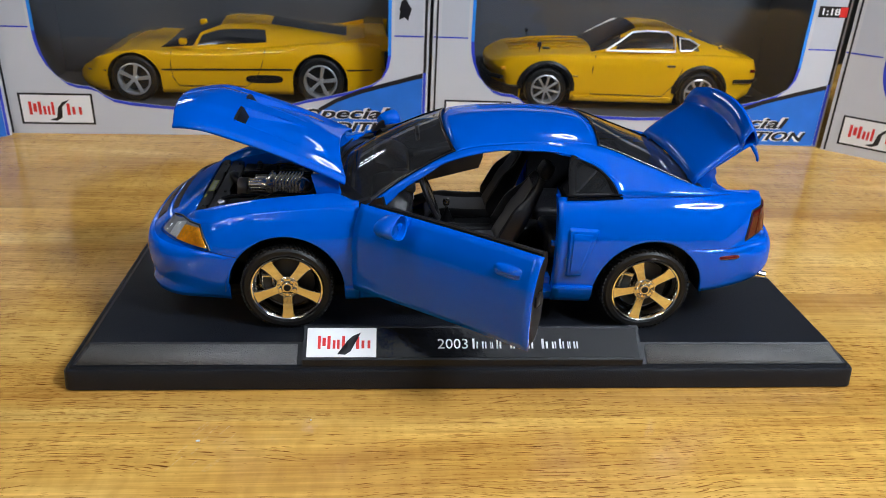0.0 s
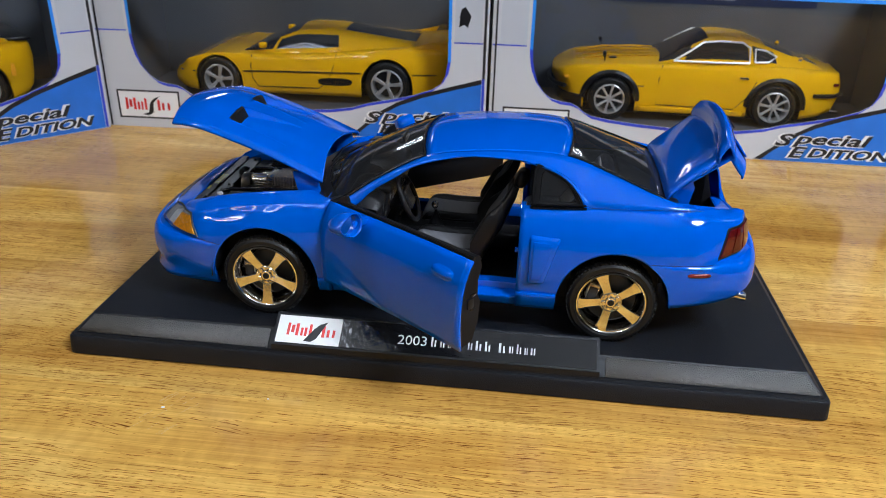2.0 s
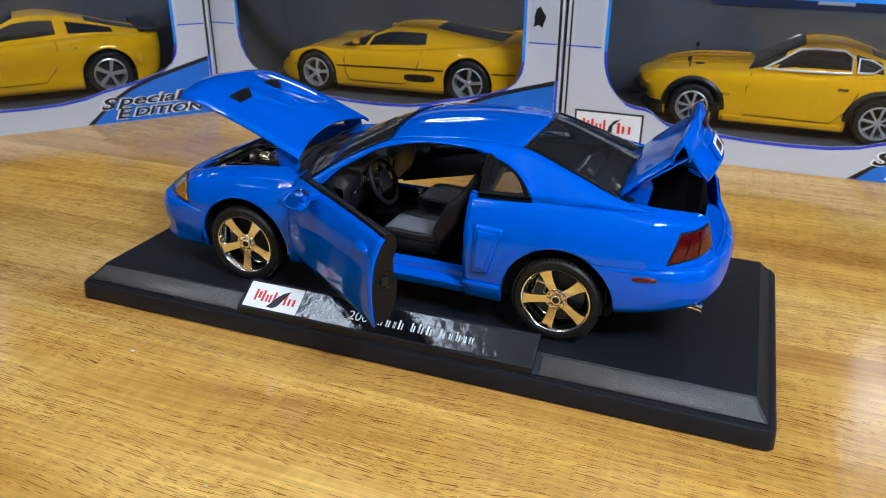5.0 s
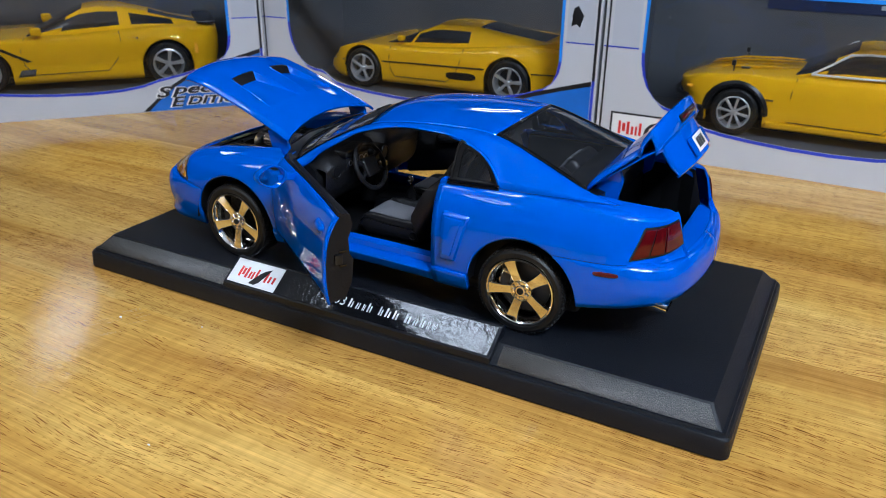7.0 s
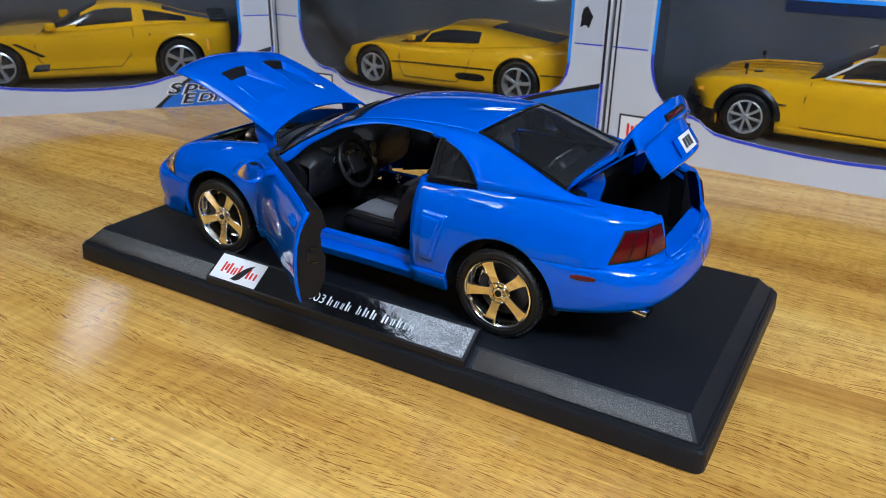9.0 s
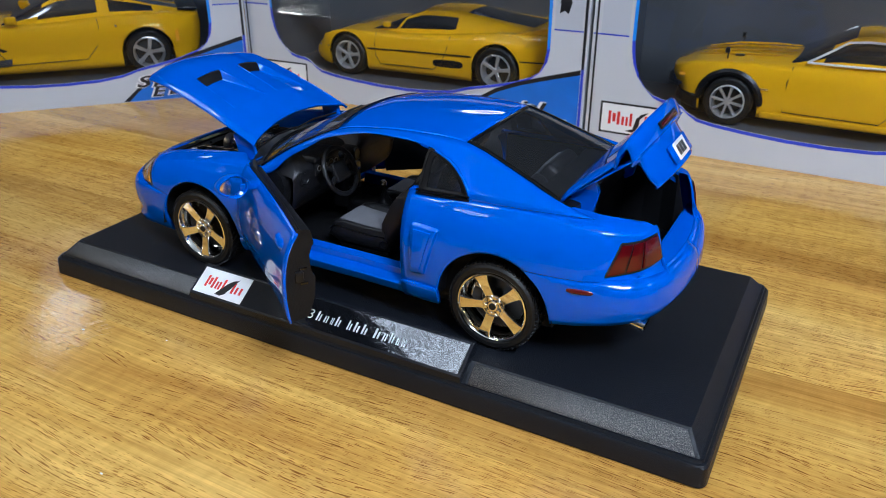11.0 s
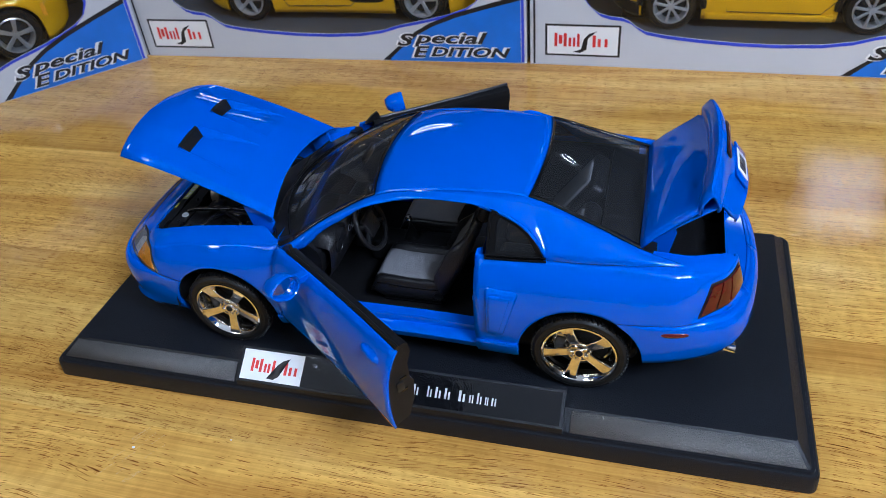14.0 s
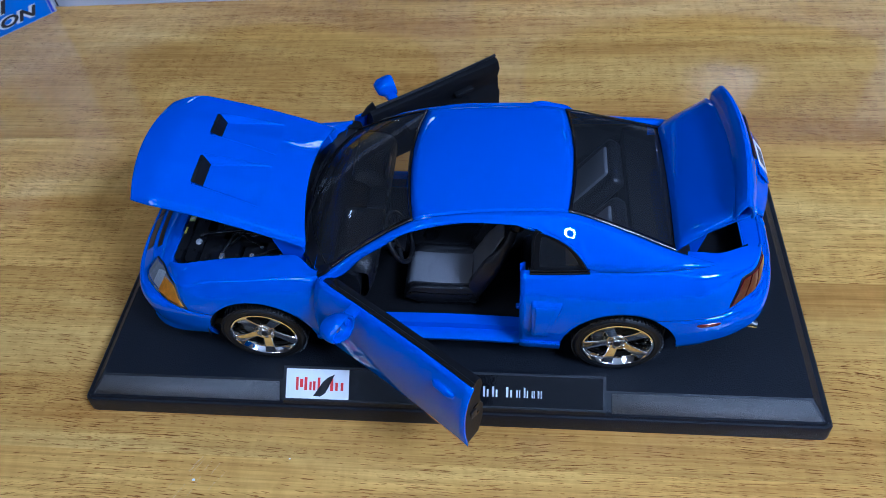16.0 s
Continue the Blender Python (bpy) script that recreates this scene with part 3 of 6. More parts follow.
def name_plaque():
    p = thing("name_plaque", 2.0, 0, 9.7, "glossy black name plaque with a white logo panel on the base", "plaque")
    x0, x1 = -66.6, 66.2
    poly = [(-68.0, 0.3), (-68.0, 3.0), (-56.2, 11.0), (-54.6, 10.8), (-54.6, 6.0)]
    part("plaque_body", prism(poly, x0, x1, "x"), BLACKP, p, smooth=0)
    ang = math.degrees(math.atan2(8.0, 11.8))

    def face(u, v, lift):
        """A place on the sloping face: u along, v up the slope from the lower edge."""
        return turn(ang, 0, 0, u, -68.0 + v * math.cos(radians(ang)) - lift * math.sin(radians(ang)), 3.0 + v * math.sin(radians(ang)) + lift * math.cos(radians(ang)))

    def flat(u0, u1, v0, v1, lift, h=0.15):
        return xf(rbox(u0, u1, v0, v1, 0, h), face(0, 0, lift))

    part("plaque_face", flat(x0 + 1.3, x1 - 1.3, 0.9, 13.3, 0.05), PLAQUE, p, smooth=0)
    part("logo_panel", flat(x0 + 1.4, -38.6, 1.0, 13.2, 0.22), WHITEP, p, "white panel with a red and black logo shape", smooth=0)
    # red logo blocks and a black stroke across them
    for u0, u1, v0, v1 in ((-61.0, -59.9, 4.4, 9.8), (-59.3, -58.0, 5.6, 9.0), (-57.4, -56.2, 4.4, 9.8), (-55.3, -54.3, 4.5, 8.0), (-53.7, -52.7, 4.4, 8.2), (-51.8, -50.7, 4.4, 9.8), (-46.4, -45.2, 4.4, 9.4), (-44.3, -43.2, 4.6, 7.9), (-42.0, -40.9, 4.6, 7.9)):
        part("logo_block", flat(u0, u1, v0, v1, 0.38, 0.1), REDC, p, smooth=0)
    stroke = [(-53.5, 2.2), (-50.5, 2.0), (-48.4, 3.4), (-48.6, 5.8), (-48.0, 8.4), (-44.6, 11.2), (-47.6, 9.9), (-49.6, 8.0), (-49.6, 5.6), (-49.9, 3.6)]
    part("logo_stroke", xf(prism(stroke, 0, 0.1), face(0, 0, 0.40)), BLACKC, p, smooth=0)
    # the year, then plain bars for the model's name
    m = face(0, 0, 0.22)
    at = Matrix.Diagonal((MM, MM, MM, 1)) @ face(-15.0, 4.6, 0.22) @ Matrix.Diagonal((1 / MM, 1 / MM, 1 / MM, 1))
    letters("year_letters", "2003", 5.9, LETTER, p, at, width=11.8, depth=0.06)
    for u0, u1, tall in ((-1.3, 1.7, 1), (2.4, 5.0, 0), (5.7, 7.4, 0), (8.0, 10.9, 1), (13.6, 16.2, 1), (16.7, 20.0, 1), (20.4, 23.6, 1), (26.0, 29.6, 1), (30.2, 32.6, 0), (33.2, 35.8, 1), (36.4, 38.2, 0), (38.8, 41.4, 0)):
        for a, b in ((0.06, 0.32), (0.52, 0.74)):
            part("name_bar", flat(u0 + a * (u1 - u0), u0 + b * (u1 - u0), 4.6, 4.6 + (4.1 if tall and a < 0.5 else 2.9), 0.22, 0.1), LETTER, p, smooth=0)


name_plaque()

# ---- the blue model coupe, bonnet, boot and doors open (nose towards -x) ----
CAR = thing("model_car", 0, 0, BASE_Z, "bright blue model coupe with bonnet, doors and boot open", "model car")

body = Shell(
    plan=[(-131.5, 0), (-131, 14), (-129, 26), (-124.6, 36.5), (-116.2, 44), (-104, 48), (-88, 50), (-71, 51), (-50, 50.3), (-20, 49.6), (10, 49.6), (35, 50.5), (55, 51.3), (72, 51.6), (90, 50.6), (104, 48.9), (115, 46.2), (124, 40.5), (129.3, 30.5), (132.4, 15), (133.4, 0)],
    side=[(10, -4.6), (13, -3.2), (17, -1.4), (22, -0.4), (28, 0.1), (35, 0), (41, -0.7), (46, -2.0), (50, -3.8), (53, -5.8), (55.5, -8.2), (58, -12)],
    nose=[(10, -3.5), (12, -1.0), (14, -0.4), (15.4, -0.8), (16.6, -1.5), (19, -0.9), (23, 0), (28, 0.1), (30.6, -0.6), (32.4, -2.0), (33.4, -3.6), (36, -6.6), (39, -10.5), (42, -15), (46, -19)],
    tail=[(14, -8), (17, -4), (21, -1.5), (26, 0), (32, -0.2), (35.2, -1.2), (36.6, -2.8), (37.6, -4.6), (40, -5.2), (46, -6.2), (52, -7.8), (56, -10.5)],
    nose_at=(-98, -121), tail_at=(100, 121),
    top=[(-131.5, 38.4), (-121, 39.6), (-110, 42.0), (-98, 45.2), (-85, 47.7), (-65, 50.0), (-40, 52.4), (0, 53.8), (35, 55.2), (60, 56), (90, 56.2), (108, 55), (121, 53)],
    bottom=[(-131.5, 12.6), (-118, 12.2), (-105, 11.8), (-94, 11.4), (-49, 12.6), (49, 12.8), (93.6, 17.6), (112, 20), (133.4, 24)],
    arches=[(-71.5, 18, 22.3), (71.5, 18, 22.3)],
    drop=(110, 27.0, 38.0),
    roll=[(-131, 0), (-116, 0), (-104, 2.0), (-92, 3.6), (-76, 2.4), (-54, 1.2), (-44.5, 0), (133, 0)],
)
DOOR_F, DOOR_R, SILL_Z = -43.5, 33.0, 19.0


def both(name, geo, material, parent=CAR, label="", **kw):
    """A part on the near side (y < 0) and its mirror image."""
    return part(name, mirror(geo), material, parent, label, **kw), part(name, geo, material, parent, label, **kw)


def fender(x0, x1):
    return body.skin(x0, x1, rows=16, step=2.4)


both("front_fender", fender(-131.5, DOOR_F), BLUE, thick=0.9)
both("rear_quarter_panel", fender(DOOR_R, 133.4), BLUE, thick=0.9)
both("sill", body.skin(DOOR_F, DOOR_R, None, 17.2, rows=5, step=4), BLUE, thick=0.9)


# inner sill step below the door opening
def sill_step():
    rows = []
    for s in body.columns(DOOR_F, DOOR_R, 5):
        x, y, z = body.at(s, 17.2)
        rows.append([(x, y, 17.2), (x, y - 2.2, 18.2), (x, y - 4.6, 18.3), (x, y - 5.0, 21.0), (x, y - 9.5, 21.2), (x, y - 9.8, 15.0)])
    return grid(rows)


both("sill_step", sill_step(), BLUE)

# rails: inner edge (glass and roof) and outer edge (door and quarter window openings)
RAIL = [(-39.8, 41.2, 50.9), (-25, 36.8, 60.6), (-6.5, 31.6, 69.3), (10, 30.2, 72.0), (30, 29.5, 73.0), (50, 28.8, 71.8), (70, 31.2, 65.2), (90, 34.6, 57.6)]
DRIP = [(-43.5, 44.6, 47.2), (-34.5, 41.9, 49.2), (-27, 39.4, 56.0), (-18, 37.6, 61.4), (-9, 35.4, 66.4), (10, 33.9, 70.7), (27, 34.2, 70.9), (38.5, 35.2, 69.9), (49.5, 37.8, 66.6), (55.6, 40.6, 61.0), (58.4, 42.7, 55.6)]
BELT = [(58.4, 42.9, 55.6), (70, 43.0, 56.0), (84, 42.3, 56.4), (96, 40.8, 56.4), (106, 38.2, 55.4)]
rail = curve(RAIL, 61)
long_drip = curve(DRIP, 240)
drip = [tuple(float(np.interp(st[0], [q[0] for q in long_drip], [q[a] for q in long_drip])) for a in range(3)) for st in curve([(x, 0, 0) for x in (-43.5, -27, -9, 10, 27, 38.5, 49.5, 55.6, 58.4)], 45)] + curve(BELT, 17)[1:]


def bow(a, b, k, n=6):
    """Points from a to b that swell outwards and up by k."""
    a, b = np.array(a), np.array(b)
    return [tuple(a + (b - a) * i / n + np.array([0, 0.75, 0.65]) * k * math.sin(math.pi * i / n)) for i in range(n + 1)]


foot = [bow((-44.6, 44.6, 51.4), (-44.0, 42.2, 52.4), 0.2), bow((-43.6, 44.8, 49.6), (-42.0, 42.0, 51.8), 0.3)]
both("roof_pillar_frame", grid(foot + [bow(drip[i], rail[i], 0.75 if i < 40 else 0.75 - 0.4 * min(1.0, (i - 40) / 8)) for i in range(61)]), BLUE, thick=1.0)


def across(p, crown, bow_x, n=40):
    """From the near rail point to the far one, crowned in z and bowed in x."""
    x, y, z = p
    return [(x + bow_x * (1 - (2 * j / n - 1) ** 2), -y + 2 * y * j / n, z + crown * (1 - (2 * j / n - 1) ** 2)) for j in range(n + 1)]


# rail samples: 0..16 windscreen, 17..42 roof, 43..60 rear window
def roof_rows(x0, x1, n, c0, c1, b0, b1):
    ks = [x0 + (x1 - x0) * k / n for k in range(n + 1)]
    rx = np.array([p[0] for p in rail])
    out = []
    for k, x in enumerate(ks):
        p = [float(np.interp(x, rx, [q[a] for q in rail])) for a in range(3)]
        u = k / n
        out.append(across(p, c0 + (c1 - c0) * u, b0 + (b1 - b0) * u))
    return out


part("roof", grid(roof_rows(-6.5, 50, 20, 2.4, 2.2, -3.2, 2.6), flip=True), BLUE, CAR, thick=1.0)


def window(name, rows, material, border, parent=CAR, lift=0.15):
    """A pane with a black surround on its outer cells."""
    h, w = len(rows), len(rows[0])
    pts, faces = grid(rows, flip=True)
    rim, mid = [], []
    for i in range(h - 1):
        for j in range(w - 1):
            (rim if i < border or i >= h - 1 - border or j < border or j >= w - 1 - border else mid).append(faces[i * (w - 1) + j])
    pane = part(name, (pts, mid), material, parent)
    part("window_surround", (pts, rim), PIANO, parent, thick=-0.5)
    return pane


window("windscreen", [[q for q in r] for r in roof_rows(-40.5, -6.5, 36, 1.0, 2.4, -13.5, -3.2)], TINT, 1)
window("rear_window", roof_rows(50, 90, 40, 2.2, 1.0, 2.6, 4.0), TINT, 1)

SMOKED = glass("smoked_quarter_window", (0.42, 0.43, 0.45), rough=0.04, haze=0.02)
# quarter windows: dark pane in a black surround
qw_out = [(36.8, 43.1, 54.6), (37.6, 36.0, 69.3), (44, 36.6, 68.2), (50.4, 38.5, 65.2), (55.0, 40.8, 60.4), (57.8, 42.6, 55.2)]


def inset_fan(loop, k, dy):
    c = np.mean(np.array(loop), axis=0)
    return [tuple(np.array(p) + (c - np.array(p)) * k + np.array([0, dy, 0])) for p in loop]


loop = [tuple(p) for p in curve(qw_out, 26)] + [tuple(np.array(qw_out[-1]) + (np.array(qw_out[0]) - np.array(qw_out[-1])) * k / 8) for k in range(1, 8)]
both("quarter_window_frame", grid([inset_fan(loop, 0, 0.1), inset_fan(loop, 0.02, 0.5), inset_fan(loop, 0.10, 0.55), inset_fan(loop, 0.12, 0.2), inset_fan(loop, 0.30, 0.1), inset_fan(loop, 0.33, -0.3)], closed=True), FRAME, thick=0.5)
inner = inset_fan(loop, 0.33, -0.1)
both("quarter_window_pane", (inner, [list(range(len(inner)))]), SMOKED, smooth=0)
both("belt_moulding", tube([(36.6, 43.7, 54.7), (47, 43.7, 55.0), (58.4, 43.5, 55.5)], 0.5, 8), PIANO)
both("belt_moulding", tube([(36.6, 43.4, 55.9), (47, 43.4, 56.2), (58.2, 43.1, 56.6)], 0.42, 8), PIANO)


# tops of the fenders round the engine bay, and of the rear deck round the boot
def top_edge(s):
    return body.at(s, body.z_top(s))


def bay_edge(p):
    """The engine bay's rim inside a point of the skin's upper edge."""
    x, y, z = p
    if x < -112:
        return (-108.5, min(y * 0.86, 31.5), 42.4 + 1.2 * (1 - (y / 40) ** 2))
    w = 31.5 + 3.7 * smooth01(-112, -100, x) + 8.0 * smooth01(-55, -43, x)
    return (max(x, -108.5), min(w, y - 0.6), z + 1.6 - 1.0 * smooth01(-55, -43, x))


def fender_top():
    rows = []
    for s in body.columns(-131.5, DOOR_F, 2.6):
        p = top_edge(s)
        q = bay_edge(p)
        a, b = np.array(p), np.array(q)
        row = [tuple(a + (b - a) * k / 6 + np.array([0, 0, 0.55 * math.sin(math.pi * k / 6)])) for k in range(7)]
        row += [(q[0], q[1] - 0.3, q[2] - 1.2), (q[0] + (1.5 if q[0] < -108 else 0), q[1] - 2.0, q[2] - 3.0), (q[0] + (1.5 if q[0] < -108 else 0), q[1] - 2.2, 22)]
        rows.append(row)
    return grid(rows)


both("fender_top", fender_top(), BLUE)


def deck_side():
    rows = []
    for s in body.columns(86, 133.4, 2.0):
        p = top_edge(s)
        x, y, z = p
        if body.plan_at(s)[1] < 28.0 and x > 105:
            break
        iy = 33.2 - 6.0 * smooth01(104, 119, x)
        ix = min(x, 117.0)
        a, b = np.array(p), np.array((ix, iy, z + 0.8))
        row = [tuple(a + (b - a) * k / 5 + np.array([0, 0, 0.4 * math.sin(math.pi * k / 5)])) for k in range(6)]
        row += [(ix, iy - 0.4, z - 0.8), (ix, iy - 1.2, z - 1.6), (ix, iy - 1.3, z - 3.2)]
        rows.append(row)
    return grid(rows)


both("deck_side", deck_side(), BLUE)
# ledge behind the rear window and the boot's black tub
part("parcel_ledge", grid([[(88, -35 + 7 * j, 57.4) for j in range(11)], [(93, -35 + 7 * j, 58.4 if 1 < j < 9 else 57) for j in range(11)], [(95, -35 + 7 * j, 56.4) for j in range(11)], [(95.5, -35 + 7 * j, 50) for j in range(11)]], flip=True), SATIN, CAR)
tub = [(94, 32.2), (103, 32.0), (111, 29.5), (117.2, 25.9), (121.2, 25.9)]
tub = [(x, y) for x, y in tub] + [(x, -y) for x, y in tub[::-1]]
part("boot_tub", join(grid([[(x, y, 53.2 if x < 119 else 38.4) for x, y in tub], [(x, y, 28) for x, y in tub]], closed=True), ([(x, y, 28) for x, y in tub], [list(range(len(tub)))])), DARK, CAR, smooth=0)
# bumper ledge between the lamps
part("bumper_ledge", grid([[body.at(s, 37.4)[0:2] + (37.4,) for s in body.columns(122.5, 133.4, 2)], [(120.5, body.at(s, 37.4)[1], 38.3) for s in body.columns(122.5, 133.4, 2)]]), BLUE, CAR)
part("bumper_ledge", mirror(grid([[body.at(s, 37.4)[0:2] + (37.4,) for s in body.columns(122.5, 133.4, 2)], [(120.5, body.at(s, 37.4)[1], 38.3) for s in body.columns(122.5, 133.4, 2)]])), BLUE, CAR)

# lamps, scoops and small body details
S = body.s_of
both("headlamp", body.patch([(("s", S(-127.6)), 39.2), (-105.4, 41.4), (-100.0, 34.0), (("s", S(-126.6)), 35.2)], 0.15), REFLECTOR, label="clear headlamp with bright reflector")
both("headlamp_lens", body.patch([(("s", S(-127.9)), 39.5), (-105.2, 41.6), (-99.8, 33.8), (("s", S(-126.9)), 34.9)], 0.85), CLEAR)
both("lamp_bowl", body.patch([(("s", S(-122.0)), 38.8), (-115.2, 40.2), (-114.5, 35.0), (("s", S(-121.0)), 35.2)], 0.4, n=5), TRIM)
both("turn_signal", body.patch([(-115.2, 39.2), (-104.6, 40.9), (-100.5, 34.4), (-116.6, 34.8)], 0.55), AMBER, label="amber turn signal lens")
both("lamp_edge", tube([body.at(S(x), z, 0.3) for x, z in ((-127.4, 39.7), (-122, 40.5), (-117.5, 40.4), (-112, 40.7), (-105.2, 41.7), (-102.4, 38.0), (-99.8, 33.8))], 0.45, 6), SATIN)
both("front_bumper", body.skin(-131.5, -89.8, None, lambda x: lerp([(-131.5, 33.0), (-104, 33.2), (-99, 32.8), (-89.8, 31.2)], x), rows=10, step=2.4, off=0.4), BLUE, thick=1.2)
both("rear_bumper", body.skin(84.2, 133.4, None, lambda x: lerp([(84.2, 36.8), (108, 36.6), (112, 37.6), (133.4, 37.2)], x), rows=10, step=2.4, off=0.3), BLUE, thick=1.2)
both("side_skirt", body.skin(DOOR_R + 0.2, 49.0, None, 20.4, rows=5, off=1.1), BLUE, thick=1.2)
both("side_skirt", body.skin(-49.0, DOOR_F - 0.2, None, 19.0, rows=5, off=0.7), BLUE, thick=1.2)
both("tail_lamp", body.patch([(116.4, 49.8), (("s", S(129.8)), 50.9), (("s", S(130.5)), 41.0), (110.6, 37.7)], 0.4), SATIN, label="red tail lamp in a black surround")
for a, b, c, d in (((117.1, 49.1), (121.2, 49.5), (118.4, 39.5), (111.9, 38.6)), ((121.6, 49.5), (125.6, 49.9), (124.4, 40.4), (118.8, 39.6)), ((126.0, 49.9), (129.4, 50.3), (130.0, 41.5), (124.8, 40.5))):
    both("lamp_segment", body.patch([a, b, c, d], 0.85, n=5), RED)
both("side_marker", body.pill(103.8, 33.0, 5.4, 1.15, 0.9), RED, label="red side marker lens")
scoop = body.pad([(36.9, 45.6), (50.0, 45.0), (43.9, 24.8), (37.3, 24.4)], 1.25, 1.3, round_=1.6)
both("side_scoop", scoop, BLUE, label="blue raised side scoop behind the door")
both("scoop_panel", body.pad([(38.3, 43.9), (47.6, 43.5), (42.7, 27.0), (38.5, 26.6)], 1.75, 0.9, round_=1.0), BLUE)
part("front_grille", join(body.patch([(("s", 0.1), 37.0), (("s", 20), 37.0), (("s", 20), 33.8), (("s", 0.1), 33.4)], 0.3), mirror(body.patch([(("s", 0.1), 37.0), (("s", 20), 37.0), (("s", 20), 33.8), (("s", 0.1), 33.4)], 0.3))), SATIN, CAR)


def nose_strip(t0, t1, half, lift):
    """A strip on the nose panel, between two shares of the way from the skin's edge to the engine bay."""
    cols = [top_edge(s_) for s_ in np.linspace(0, 60, 41)]
    cols = [p for p in cols if p[1] <= half]
    out = []
    for p in [(x, -y, z) for x, y, z in cols[::-1]] + cols[1:]:
        q = bay_edge((p[0], abs(p[1]), p[2]))
        q = (q[0], q[1] if p[1] >= 0 else -q[1], q[2])
        a_, b_ = np.array(p), np.array(q)
        out.append([tuple(a_ + (b_ - a_) * t + np.array([0, 0, lift + 0.55 * math.sin(math.pi * t)])) for t in (t0, (t0 + t1) / 2, t1)])
    return grid(out)


part("upper_grille_slot", nose_strip(0.06, 0.26, 22, 0.15), SATIN, CAR, "black slot in the nose panel")
part("underbody", rbox(-108, 92, -40, 40, 9.0, 15.0, 2.0), DARK, CAR)


# bumper shut-lines
def seam(points, r=0.13):
    return tube(points, r, 5)


both("bumper_seam", seam([body.at(S(x), z, 0.32) for x, z in ((-103.5, 33.45), (-99, 33.1), (-95, 32.4), (-89.6, 31.4))], 0.11), SATIN)
both("bumper_seam", seam([body.at(S(x), z, 0.22) for x, z in ((84.2, 37.0), (90, 36.95), (96, 36.9), (104, 36.8), (110.4, 37.0))], 0.09), SATIN)
both("pillar_seam", seam([(58.4, 43.2, 55.9), (72, 43.4, 56.2), (86, 42.6, 56.5), (97, 41.0, 56.5), (104, 38.6, 56.0)], 0.07), SATIN)


# wheel housings
def housing(xc):
    n, rows = 18, []
    for y in (24, 38, 49.6):
        rows.append([(xc + 23.6 * math.cos(math.pi * k / n), y, 16 + 23.6 * math.sin(math.pi * k / n)) for k in range(n + 1)])
    lo = [[(xc + 23.6 * math.cos(math.pi * k / n) * r, 24, 16 + 23.6 * math.sin(math.pi * k / n) * r) for k in range(n + 1)] for r in (1, 0.02)]
    return join(grid(rows), grid(lo))


for xc in (-71.5, 71.5):
    both("wheel_housing", housing(xc), DARK)


